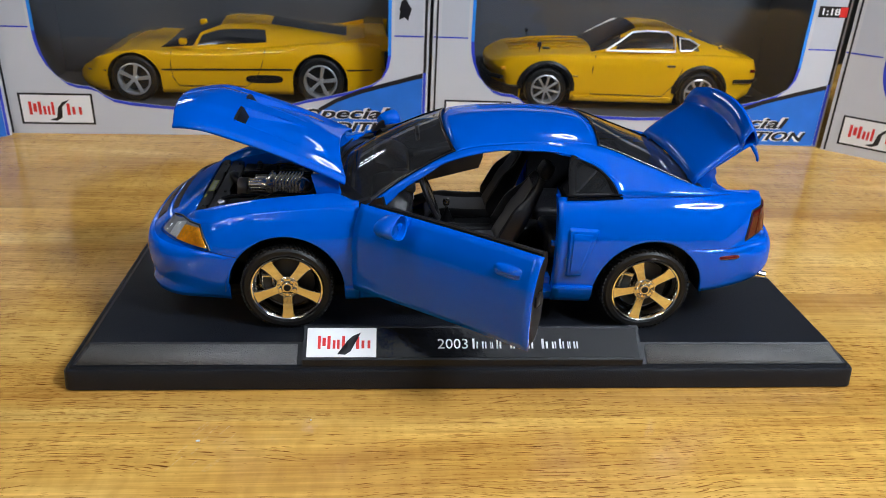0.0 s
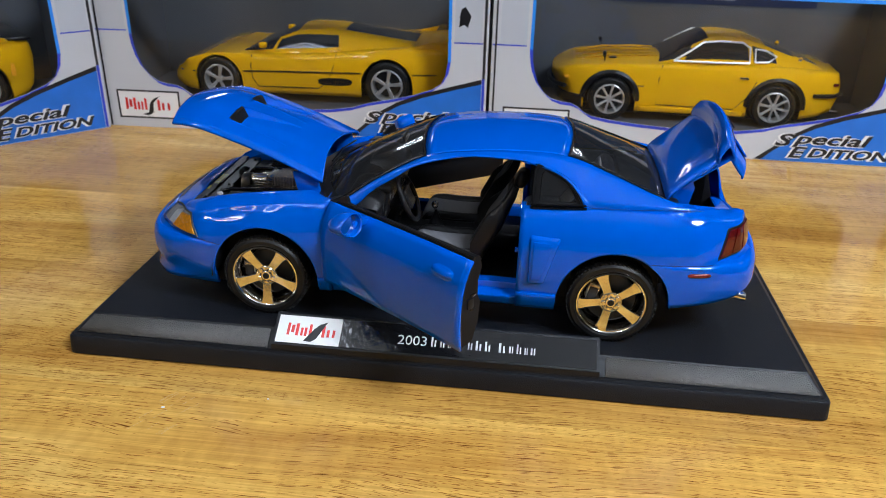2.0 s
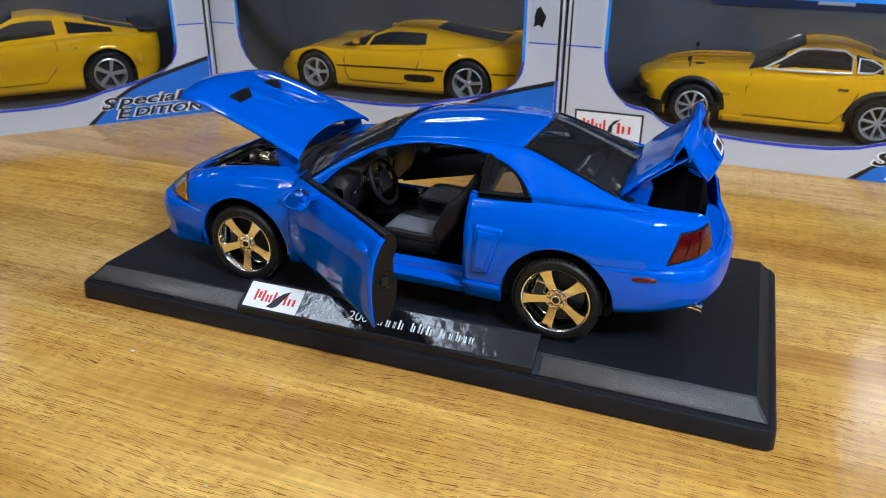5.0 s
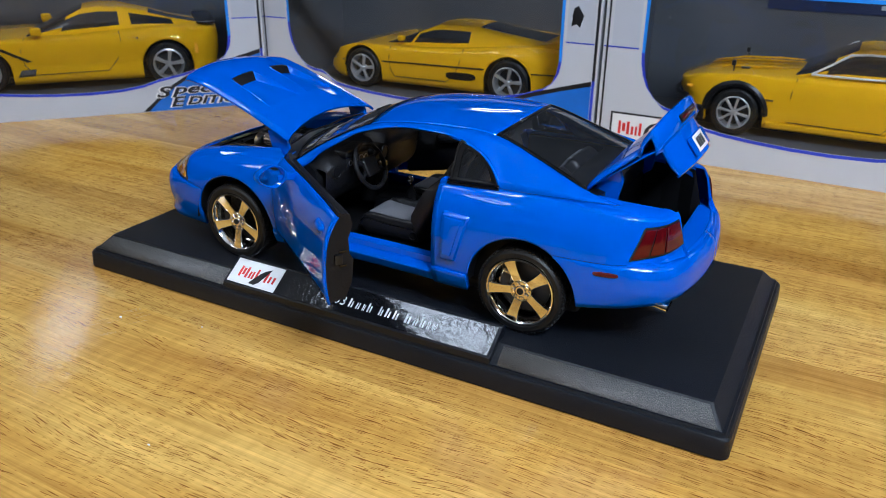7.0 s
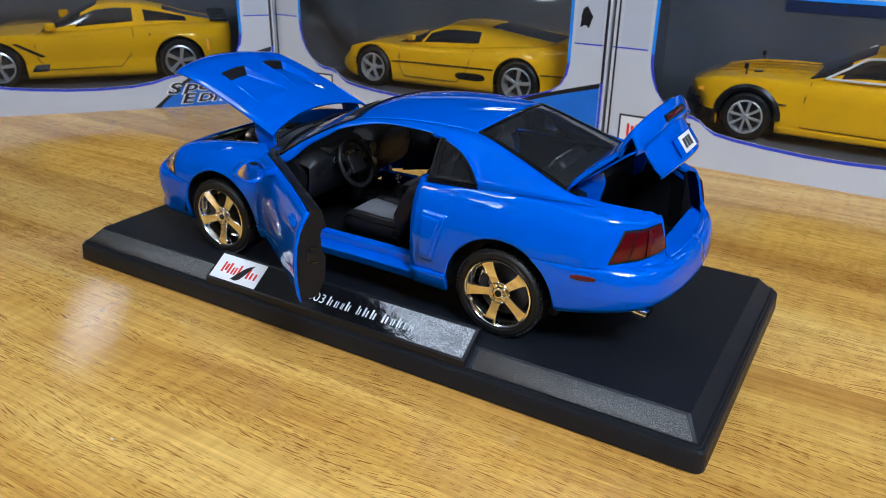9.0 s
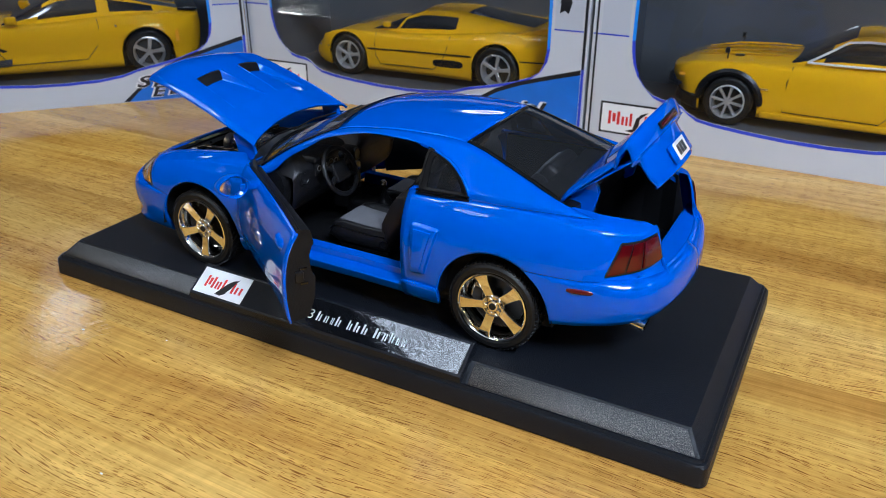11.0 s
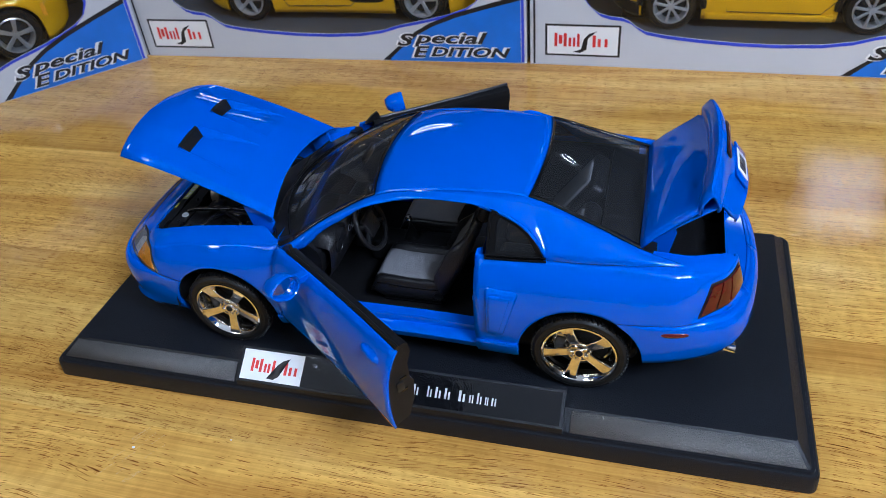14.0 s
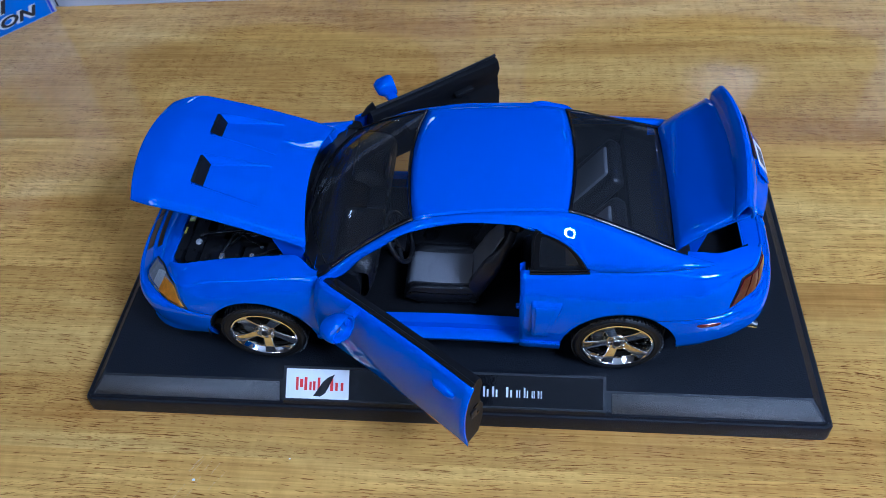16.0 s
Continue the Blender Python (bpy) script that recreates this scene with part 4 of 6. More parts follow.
# wheels
def build_wheel():
    """Outer face towards -y, centre at the origin."""
    w = new("wheel")
    w.parent = CAR
    tyre = [(13.9, -6.6), (14.3, -7.2), (14.7, -7.45), (15.2, -7.3), (16.2, -7.45), (17.0, -6.9), (17.4, -6.1), (17.5, -5.4), (17.55, 0), (17.5, 5.4), (17.4, 6.1), (16, 7.2), (13.8, 6.6)]
    t = part("tyre", lathe(tyre, 56), RUBBER, w, "black rubber tyre with fine tread")
    blocks = []
    for k in range(64):
        a = 360 / 64 * k
        for y, off, skew in ((-5.3, 0, 24), (-2.0, 2.0, -20), (2.0, 2.0, 20), (5.3, 0, -24)):
            blocks.append(xf(rbox(-0.5, 0.5, -1.6, 1.6, 17.2, 18.0 if abs(y) < 4 else 17.85), turn(0, a + off, 0) @ turn(0, 0, skew, 0, y, 0)))
    tread = part("tread", join(*blocks), RUBBER, t, smooth=0)
    tread["kind"] = "stuff"
    rim = [(14.0, -6.9), (13.85, -7.4), (13.3, -7.55), (12.95, -7.2), (12.8, -6.2), (12.3, -5.6), (12.1, -3.0), (11.9, 0.5), (10.8, 1.2), (10.6, 5.5)]
    part("rim", lathe(rim, 56), CHROME, w, "chrome wheel rim")
    spoke_profile = [(2.6, 1.9, -5.5), (4.2, 1.75, -5.8), (6.0, 1.75, -6.15), (8.5, 1.9, -6.6), (11.0, 2.2, -7.0), (12.2, 2.5, -7.15), (13.1, 3.0, -7.2)]
    rows = []
    for r, h, y in spoke_profile:
        rows.append([(-h * 0.8, y + 3.6, r), (-h - 0.1, y + 2.4, r), (-h - 0.06, y + 0.4, r), (-h * 0.97, y + 0.1, r), (-h * 0.86, y, r), (0, y - 0.02, r), (h * 0.86, y, r), (h * 0.97, y + 0.1, r), (h + 0.06, y + 0.4, r), (h + 0.1, y + 2.4, r), (h * 0.8, y + 3.6, r)])
    first = None
    for k in range(5):
        m = pose(0, 0, 0, 0, 180 + 72 * k, 0)
        if first is None:
            first = part("spoke", grid(rows), CHROME, w, at=m, smooth=14)
        else:
            same_part("spoke", first, w, m)
    hub = part("hub", lathe([(0.05, -6.3), (1.9, -6.4), (2.15, -6.1), (2.25, -5.2), (3.7, -5.1), (3.95, -5.9), (4.3, -6.0), (4.55, -5.7), (4.7, -4.6), (4.5, -2)], 36), CHROME, w)
    part("centre_cap", lathe([(0.05, -6.7), (1.25, -6.72), (1.4, -6.55), (1.45, -5.8)], 20), SATIN, hub)
    bolt = None
    for k in range(5):
        a = radians(36 + 72 * k + 90)
        g = lathe([(0.05, -6.3), (0.55, -6.3), (0.78, -6.0), (0.8, -4.7)], 8)
        m = pose(3.0 * MM * math.cos(a), 0, 3.0 * MM * math.sin(a))
        if bolt is None:
            bolt = part("wheel_bolt", g, CHROME, hub, at=m)
        else:
            same_part("wheel_bolt", bolt, hub, m)
    part("brake_disc", lathe([(2.0, -1.2), (10.2, -1.2), (10.2, 0.2), (2.0, 0.2)], 40), DISC, w, "grey metal brake disc")
    caliper = part("brake_caliper", rbox(-10.2, -5.2, -3.4, 0.8, -3.4, 4.6, 0.9, 3), STEEL, w, "grey metal brake caliper")
    part("caliper_bridge", rbox(-9.6, -6.0, -3.9, -3.2, -2.0, 3.2, 0.3), DISC, caliper)
    return w


wheel = build_wheel()
wheel.matrix_basis = pose(-71.5 * MM, -42.6 * MM, 18.0 * MM, 0, 0, 0)
for x, y, tz, spin in ((71.5, -42.6, 0, 14), (-71.5, 42.6, 180, 20), (71.5, 42.6, 180, 50)):
    copy_thing(wheel, pose(x * MM, y * MM, 18.0 * MM, 0, spin, tz))


# ---- doors ----
def door_geo():
    """The near door, shut, seen as y >= 0 and mirrored later."""
    skin = body.skin(DOOR_F + 0.4, DOOR_R - 0.6, SILL_Z, 53.2, rows=14, step=3)
    return skin


def door(sign):
    """sign -1: near side. Stands open on its front edge."""
    d = new("door")
    d.parent = CAR
    d["label"] = "blue car door standing open, black inner trim"
    hinge = np.array(body.at(S(DOOR_F), 30))
    flip = (lambda g: mirror(g)) if sign < 0 else (lambda g: g)
    swing = Matrix.Translation((-46.6, 51.8, 0)) @ Matrix.Rotation(radians(36.0), 4, "Z") @ Matrix.Translation((-hinge[0], -hinge[1], 0))

    def put(name, geo, material, label="", parent=d, **kw):
        return part(name, flip(xf(geo, swing)), material, parent, label, **kw)

    put("door_skin", door_geo(), BLUE, thick=0.9)
    # inner trim panel with a rounded waist, grey-black, and the shut face
    rows = []
    for s in body.columns(DOOR_F + 6.5, DOOR_R - 1.2, 6):
        x, y, _ = body.at(s, 36)
        w = 1.0
        rows.append([(x, body.at(s, 53.0)[1] - 0.5, 53.3), (x, 41.0, 53.8), (x, 39.4, 53.0), (x, 38.6, 49), (x, 40.4, 44), (x, 40.2, 38), (x, 38.8, 35.5), (x, 39.6, 27), (x, 42.4, 20.2), (x, body.at(s, 20)[1] - 0.95, 19.4)] + [(x, body.at(s, z)[1] - 0.95, z) for z in (25, 30, 36, 42, 47, 51)])
    trim = grid(rows, closed=True)
    n = len(rows[0])
    ends = ([*rows[0], *rows[-1]], [list(range(n)), list(range(2 * n - 1, n - 1, -1))])
    put("door_trim", join(trim, ends), DARK, "black grained inner trim")
    put("window_seal", tube([(DOOR_F + 7 + k * 6.9, body.at(S(DOOR_F + 7 + k * 6.9), 53)[1] - 1.2, 53.9) for k in range(11)], 0.7, 6), SATIN)
    put("armrest", rbox(-22, 14, 33.5, 40, 38, 41.2, 1.2), DARK)
    put("latch", rbox(DOOR_R - 1.4, DOOR_R - 0.4, 43.0, 46.0, 34.5, 38.5, 0.3), SATIN)
    put("door_pull", rbox(6, 16, 36.5, 40, 44.6, 46.6, 0.8), DARK)
    # handle: recess and a bar
    handle = put("door_handle", body.pill(21.6, 46.2, 6.2, 2.7, 0.35, -0.3), BLUE)
    put("handle_bar", body.pill(21.6, 46.6, 5.2, 1.5, 1.5, 0.2), BLUE, parent=handle)
    put("latch_slot", join(rbox(DOOR_R - 1.25, DOOR_R - 0.75, 41.6, 44.2, 33.4, 34.2, 0.1), rbox(DOOR_R - 1.25, DOOR_R - 0.75, 41.6, 44.2, 39.0, 39.8, 0.1)), PIANO)
    # mirror: hollow blue shell with a dark glass facing back
    mx, my, mz = -23.8, 50.5, 52.6
    prof = [(0.3, -6.0), (2.6, -5.4), (4.2, -3.0), (4.8, 0.0), (4.85, 2.6), (4.5, 3.1), (4.1, 2.7), (3.9, 0.2)]
    shell_m = lathe(prof, 24, "x")
    shell_m = ([(x - 0.25 * max(0.0, y), y * 1.3, z * (0.98 - 0.06 * max(0.0, y))) for x, y, z in shell_m[0]], shell_m[1])
    aim = turn(0, -6, -12)
    shell_m = xf(shell_m, aim)
    mir = put("mirror_shell", shift(shell_m, mx + 3, my + 4.5, mz + 0.4), BLUE, "blue door mirror shell")
    glass_m = lathe([(0.05, 0.5), (4.0, 0.5)], 24, "x")
    glass_m = xf(([(x - 0.25 * max(0.0, y), y * 1.3, z * (0.98 - 0.06 * max(0.0, y))) for x, y, z in glass_m[0]], glass_m[1]), aim)
    put("mirror_glass", shift(glass_m, mx + 3, my + 4.5, mz + 0.4), CHROME, parent=mir)
    put("mirror_arm", rbox(mx - 1, mx + 3.4, my - 8.5, my + 1.5, mz - 2.4, mz + 0.4, 0.7), BLUE, parent=mir)
    put("mirror_sail", prism([(-41, 52.8), (-33.0, 53.2), (-34.4, 57.5), (-37.5, 56.0)], 41.8, 43.2, "y"), SATIN)
    return d


door(-1)
door(1)
# hinge blocks and door jambs
both("door_hinge", join(rbox(-46, -41, 42, 50, 24, 27, 0.6), rbox(-46, -41, 42, 49.5, 40, 43, 0.6)), BLUE)


def jamb(x, z0, z1):
    rows = []
    for z in np.linspace(z0, z1, 9):
        y = body.at(S(x), float(z))[1]
        rows.append([(x, y, float(z)), (x, y - 3.4, float(z)), (x + (2.0 if x > 0 else -2.0), y - 4.2, float(z)), (x + (2.0 if x > 0 else -2.0), y - 11, float(z))])
    return grid(rows)


both("door_jamb", jamb(DOOR_R, SILL_Z - 2, 55.2), BLUE)
both("door_jamb", jamb(DOOR_F, SILL_Z - 2, 52.0), BLUE)
both("door_striker", rbox(31.6, 33.4, 44.6, 46.4, 36, 38, 0.4), BLUE)


# ---- bonnet, propped open ----
def bonnet_point(u, v):
    """u 0 (windscreen) to 1 (nose), v -1 to 1 across; shut position relative to the hinge line."""
    half = 35.0 - 2.6 * u - 3.5 * max(0.0, (u - 0.82) / 0.18) ** 2
    y = v * half
    length = 67.0 + 4.5 * (1 - v * v)
    x = -u * length + (-6.0 * (1 - v * v)) * (1 - u) * 1.0
    z = -7.0 * u * u - 1.0 * u + 2.6 * (1 - v ** 2) * (0.55 + 0.45 * (1 - u))
    z -= 6.5 * max(0.0, (u - 0.80) / 0.20) ** 2.0 * 0.55
    # power bulge
    z += 0.9 * smooth01(0.62, 0.35, abs(v)) * smooth01(0.0, 0.3, u) * (1 - smooth01(0.75, 0.95, u))
    z -= 1.6 * max(0.0, (abs(v) - 0.9) / 0.1) ** 2
    return x, y, z


BONNET_M = Matrix.Translation((-48.5, 0, 57.6)) @ Matrix.Rotation(radians(26.5), 4, "Y")


def bonnet():
    b = new("bonnet")
    b.parent = CAR
    b["label"] = "blue bonnet with two black-mouthed vents, propped open"
    # each vent is a ramp let into the skin: level at the back, deepest at its rear-facing mouth
    def dent(x, y):
        """Depth of the vent ramps below the skin."""
        t = min(1.0, (-21.0 - x) / 22.7)
        if t <= 0 or x < -47.7:
            return 0.0
        y = abs(y)
        inner = (y - 3.4 - 2.1 * t) / (2.6 * t)
        outer = (24.0 - 3.0 * t - y) / (2.6 * t)
        return 3.0 * t * max(0.0, min(1.0, inner, outer))

    nu, nv = 124, 128
    rows = []
    for i in range(nu + 1):
        row = []
        for j in range(nv + 1):
            x, y, z = bonnet_point(i / nu, -1 + 2 * j / nv)
            row.append((x, y, z - dent(x, y)))
        rows.append(row)
    part("bonnet_skin", xf(grid(rows), BONNET_M), BLUE, b, thick=1.0)

    def on_skin(x, y, lift):
        u = -x / 70.0
        for _ in range(6):
            v = y / (35.0 - 2.6 * u)
            u = -(x + 6.0 * (1 - v * v) * (1 - u)) / (67.0 + 4.5 * (1 - v * v))
        return (x, y, bonnet_point(u, v)[2] + lift)

    for sg in (-1, 1):
        mouth = [[on_skin(-48.4, sg * (6.6 + 13.2 * k / 6), 0.14) for k in range(7)], [on_skin(-47.2, sg * (6.7 + 13.2 * k / 6), 0.04) for k in range(7)], [on_skin(-43.6, sg * (7.9 + 10.7 * k / 6), -2.7) for k in range(7)]]
        part("vent_mouth", xf(grid(mouth, flip=sg < 0), BONNET_M), DARK, b, "black vent mouth", smooth=0)
        for ya, yb in ((5.7, 3.6), (20.8, 23.8)):
            edge = [on_skin(-47.4 + 26 * k / 8, sg * (ya + (yb - ya) * k / 8), -0.1) for k in range(9)]
            part("vent_edge", xf(tube(edge, [0.34 - 0.018 * k for k in range(9)], 8), BONNET_M), BLUE, b)
    for sg in (-1, 1):
        arm_geo = rbox(-60, -50, -1.0, 1.0, 44, 59, 0.6, taper=lambda x, y, z: (x - (z - 44) * 0.25, y, z))
        part("bonnet_hinge", shift(arm_geo, 1, sg * 31.5, 0), BLUE, b)
    return b


bonnet()

# scuttle below the windscreen, with wipers
rows = []
for j in range(21):
    v = -1 + j / 10
    xb = -40.5 - 13.5 * (1 - v * v)
    w = 43.4
    rows.append([(xb - 11 + 5 * abs(v), v * (w - 3.5), 49.6), (xb - 6 + 2 * abs(v), v * (w - 1.2), 51.2 + 0.8 * (1 - v * v)), (xb + 0.8, v * 41.4, 51.2 + 2.2 * (1 - v * v)), (xb + 1.4, v * 41.4, 50.4)])
part("scuttle_panel", grid(rows, flip=True), SATIN, CAR, "black scuttle panel")
corner_pad = prism([(-3.4 + 3.4 * math.cos(radians(a)) * (1.5 if math.cos(radians(a)) > 0 else 1.0), 2.3 * math.sin(radians(a))) for a in range(0, 360, 20)], -0.8, 0.7)
both("scuttle_corner", xf(corner_pad, turn(8, -16, -18, -40.6, 41.3, 52.4)), SATIN)
for y0, y1 in ((-30, -4), (-2, 24)):
    part("wiper", tube([(-47.5 - 6 * (1 - (y0 / 41) ** 2), y0, 54.2), (-45.5 - 7 * (1 - ((y0 + y1) / 82) ** 2), (y0 + y1) / 2, 56.0), (-44.5 - 6 * (1 - (y1 / 41) ** 2), y1, 56.2)], 0.45, 6), SATIN, CAR)
# small washer seal below the windscreen's foot
part("firewall", rbox(-50, -47.5, -40, 40, 15, 50.5, 0.5), DARK, CAR)


# ---- engine bay ----
def engine_bay():
    e = new("engine_bay")
    e.parent = CAR
    e["label"] = "black engine bay with metal supercharger and hoses"
    part("bay_floor", rbox(-110, -50, -34, 34, 22, 30), DARK, e, smooth=0)
    # radiator cover in two notched plates, with a sticker
    def notched(x0, x1, y0, y1, teeth, depth):
        """Outline of a plate whose rear edge steps in and out."""
        n = len(teeth)
        rear = []
        for k, d in enumerate(teeth):
            ya, yb = y1 - (y1 - y0) * k / n, y1 - (y1 - y0) * (k + 1) / n
            rear += [(x1 - depth * d, ya), (x1 - depth * d, yb)]
        return [(x0, y0 + 1.5), (x0, y1 - 1.5), (x0 + 1.0, y1)] + rear + [(x0 + 1.0, y0)]

    part("radiator_cover", prism(notched(-108.2, -104.4, -30.5, 30.5, (1, 0, 0, 0.6, 0, 0, 0, 0.6, 0, 0, 1), 0.9), 38.0, 42.6), SATIN, e, smooth=0)
    part("radiator_cover", prism(notched(-104.0, -97.6, -30.8, 30.8, (1, 0.4, 0, 0, 0.8, 1, 1, 0.5, 0, 0.3, 1), 1.6), 36.0, 42.1), SATIN, e, smooth=0)
    rng = random.Random(4)
    part("warning_sticker", rbox(-107.6, -105.2, -9.6, 3.0, 42.6, 42.75), plain("yellow_green_sticker", (0.36, 0.42, 0.13), 0.5, vary=0.5, vary_scale=900), e, "faded yellow-green sticker", smooth=0)
    for y in (-7.6, -5.2, -2.8, -0.4, 1.6):
        part("sticker_line", rbox(-106.9, -105.7, y - 0.7, y + 0.5, 42.7, 42.82), GREYP, e, smooth=0)
    part("warning_sticker", rbox(-107.8, -107.0, -16.5, -13.0, 42.6, 42.75), plain("yellow_sticker", (0.55, 0.5, 0.06), 0.5), e, smooth=0)
    for x, y, r in ((-106.4, -25.5, 0.5), (-106.4, 24, 0.5), (-101, -25, 0.6), (-100.6, -9, 0.6), (-101, 12, 0.6), (-100.4, 26, 0.6)):
        part("cover_bolt", lathe([(0.05, 0.5), (r * 0.8, 0.5), (r, 0.2), (r, -0.6)], 10, "z"), DARK, e, at=pose(x * MM, y * MM, 42.3 * MM))
    part("upper_hose", tube(curve([(-100, 17, 40), (-100.5, 10, 43.2), (-99, 4, 43.8), (-96, 2, 42)], 16), 1.5, 12), SATIN, e)
    part("battery", rbox(-98, -84, 14, 30, 30, 41.5, 0.8), DARK, e)
    part("air_box", rbox(-98, -82, -31, -14, 30, 41.8, 1.2), SATIN, e)
    part("coolant_tank", rbox(-80, -70, -31, -22, 32, 42.5, 1.4), SATIN, e)
    part("filler_cap", lathe([(0.05, 42.9), (1.2, 42.9), (1.4, 42.6), (1.4, 41.6)], 16, "z"), GREYP, e, at=pose(-0.1002, -0.0206, 0))
    part("engine_block", rbox(-96, -56, -13, 13, 28, 40.5, 1.5), DARK, e)
    # supercharger: round belt housing, fluted snout, finely ribbed case with a tapered tail
    part("belt_housing", lathe([(0.05, -2.3), (4.2, -2.3), (4.75, -1.8), (4.85, 1.5), (4.4, 2.1), (2.5, 2.2)], 32, "x"), plain("cast_bronze_grey", (0.30, 0.27, 0.23), rough=0.32, metal=0.75, vary=0.2, vary_scale=300), e, "bronze-grey round belt housing", at=pose(-0.0942, -0.001, 0.0408))
    part("housing_face", lathe([(0.05, -2.7), (1.4, -2.7), (1.7, -2.2), (3.4, -2.3), (3.6, -1.6)], 24, "x"), SATIN, e, at=pose(-0.0942, -0.001, 0.0408))
    part("snout", lathe([(2.2, -92.2), (2.3, -91), (2.0, -88), (2.9, -84.5), (3.4, -83.0)], 20, "x"), STEEL, e, at=pose(0, -0.001, 0.0425))
    rib = None
    for k in range(10):
        m = pose(0, -0.001, 0.0425, 36 * k)
        g = rbox(-92, -84.2, -0.35, 0.35, 2.0, 2.9, 0.2)
        rib = part("snout_rib", g, STEEL, e, at=m) if rib is None else same_part("snout_rib", rib, e, m) or rib
    part("supercharger_case", join(rbox(-84.2, -80.6, -6.4, 6.0, 38.5, 46.2, 1.2), rbox(-81, -70.5, -5.9, 5.5, 38.5, 45.4, 1.8)), STEEL, e, "grey metal supercharger case")
    part("case_tail", lathe([(5.6, -71), (5.6, -69.4), (4.9, -67.4), (3.2, -65.6), (1.2, -64.8), (0.05, -64.7)], 24, "x"), STEEL, e, at=pose(0, -0.0002, 0.0402))
    rib = None
    for k in range(8):
        g = rbox(-0.38, 0.38, -6.5, 6.1, 39.0, 46.5, 0.3)
        m = pose((-79.8 + k * 1.4) * MM, 0, 0, 0, 0, -6)
        rib = part("case_rib", g, STEEL, e, at=m) if rib is None else same_part("case_rib", rib, e, m) or rib
    for x, y in ((-83, -5.6), (-82.6, 5.2), (-70.2, -5.2)):
        part("case_bolt", lathe([(0.05, 0.7), (0.5, 0.7), (0.6, 0.4), (0.6, -0.8)], 8, "z"), STEEL, e, at=pose(x * MM, y * MM, 46.1 * MM))
    # dark glossy rails beside the case
    part("fuel_rail", tube([(-100.5, -17.5, 42.2), (-97, -16.5, 43.0), (-80, -14.5, 43.4), (-64, -13.5, 43.0)], 0.9, 10), PIANO, e)
    part("fuel_rail", tube([(-96, 13.5, 42.6), (-80, 12.8, 43.2), (-64, 12.4, 43.0)], 0.8, 10), PIANO, e)
    for y in (-15, 15):
        part("cam_cover", rbox(-92, -58, y - 5, y + 5, 36, 41.8, 1.6), SATIN, e)
    for k in range(9):
        y0 = rng.uniform(-28, 28)
        x0 = rng.uniform(-94, -70)
        part("hose", tube(curve([(x0, y0, 39), (x0 + 6, y0 + rng.uniform(-6, 6), 43.0), (x0 + 14, y0 + rng.uniform(-8, 8), 43.4), (x0 + 22, y0 + rng.uniform(-9, 9), 40)], 12), rng.uniform(0.35, 0.7), 8), SATIN, e)
    for x, y, sx, sy, h in ((-66, -24, 9, 7, 43), (-76, 22, 10, 8, 42.6), (-62, 25, 8, 8, 43.4), (-58, -16, 6, 6, 43), (-90, -9, 5, 5, 42.2), (-88, 8, 6, 5, 42.8)):
        part("engine_fitting", rbox(x - sx / 2, x + sx / 2, y - sy / 2, y + sy / 2, 34, h, 1.0), rng.choice((SATIN, DARK, STEEL, SATIN)), e)

    rng = random.Random(11)
    for k in range(46):
        x, y = rng.uniform(-96, -56), rng.uniform(-32, 31)
        if abs(y) < 9 and x > -98:
            continue
        sx, sy, h = rng.uniform(2, 6.5), rng.uniform(2, 6.5), rng.uniform(39.5, 42.8)
        if k % 3 == 0:
            part("engine_fitting", lathe([(0.05, h), (sx * 0.36, h), (sx * 0.42, h - 0.5), (sx * 0.42, 36)], 12, "z"), rng.choice((SATIN, SATIN, STEEL)), e, at=pose(x * MM, y * MM, 0))
        else:
            part("engine_fitting", rbox(x - sx / 2, x + sx / 2, y - sy / 2, y + sy / 2, 36, h, 0.5), rng.choice((SATIN, STEEL, SATIN, STEEL, DARK)), e)

    # hose beside the case, cell caps of the battery, spark covers
    part("cross_hose", tube(curve([(-90, -30, 41), (-87, -22, 43.2), (-84, -17, 43.2), (-76, -16, 42.8), (-62, -16, 42.0)], 16), 0.7, 10), SATIN, e)
    cap = None
    for k in range(4):
        m = pose(-91 * MM, (17 + 3.4 * k) * MM, 41.5 * MM)
        cap = part("battery_cap", lathe([(0.05, 0.9), (1.0, 0.9), (1.25, 0.5), (1.25, -0.4)], 12, "z"), SATIN, e, at=m) if cap is None else same_part("battery_cap", cap, e, m) or cap
    for k in range(6):
        part("clip", rbox(-95 + 6.2 * k, -93.2 + 6.2 * k, -30.5, -27.5, 42.0, 43.4 + 0.3 * (k % 2), 0.3), STEEL if k % 2 else SATIN, e)

engine_bay()


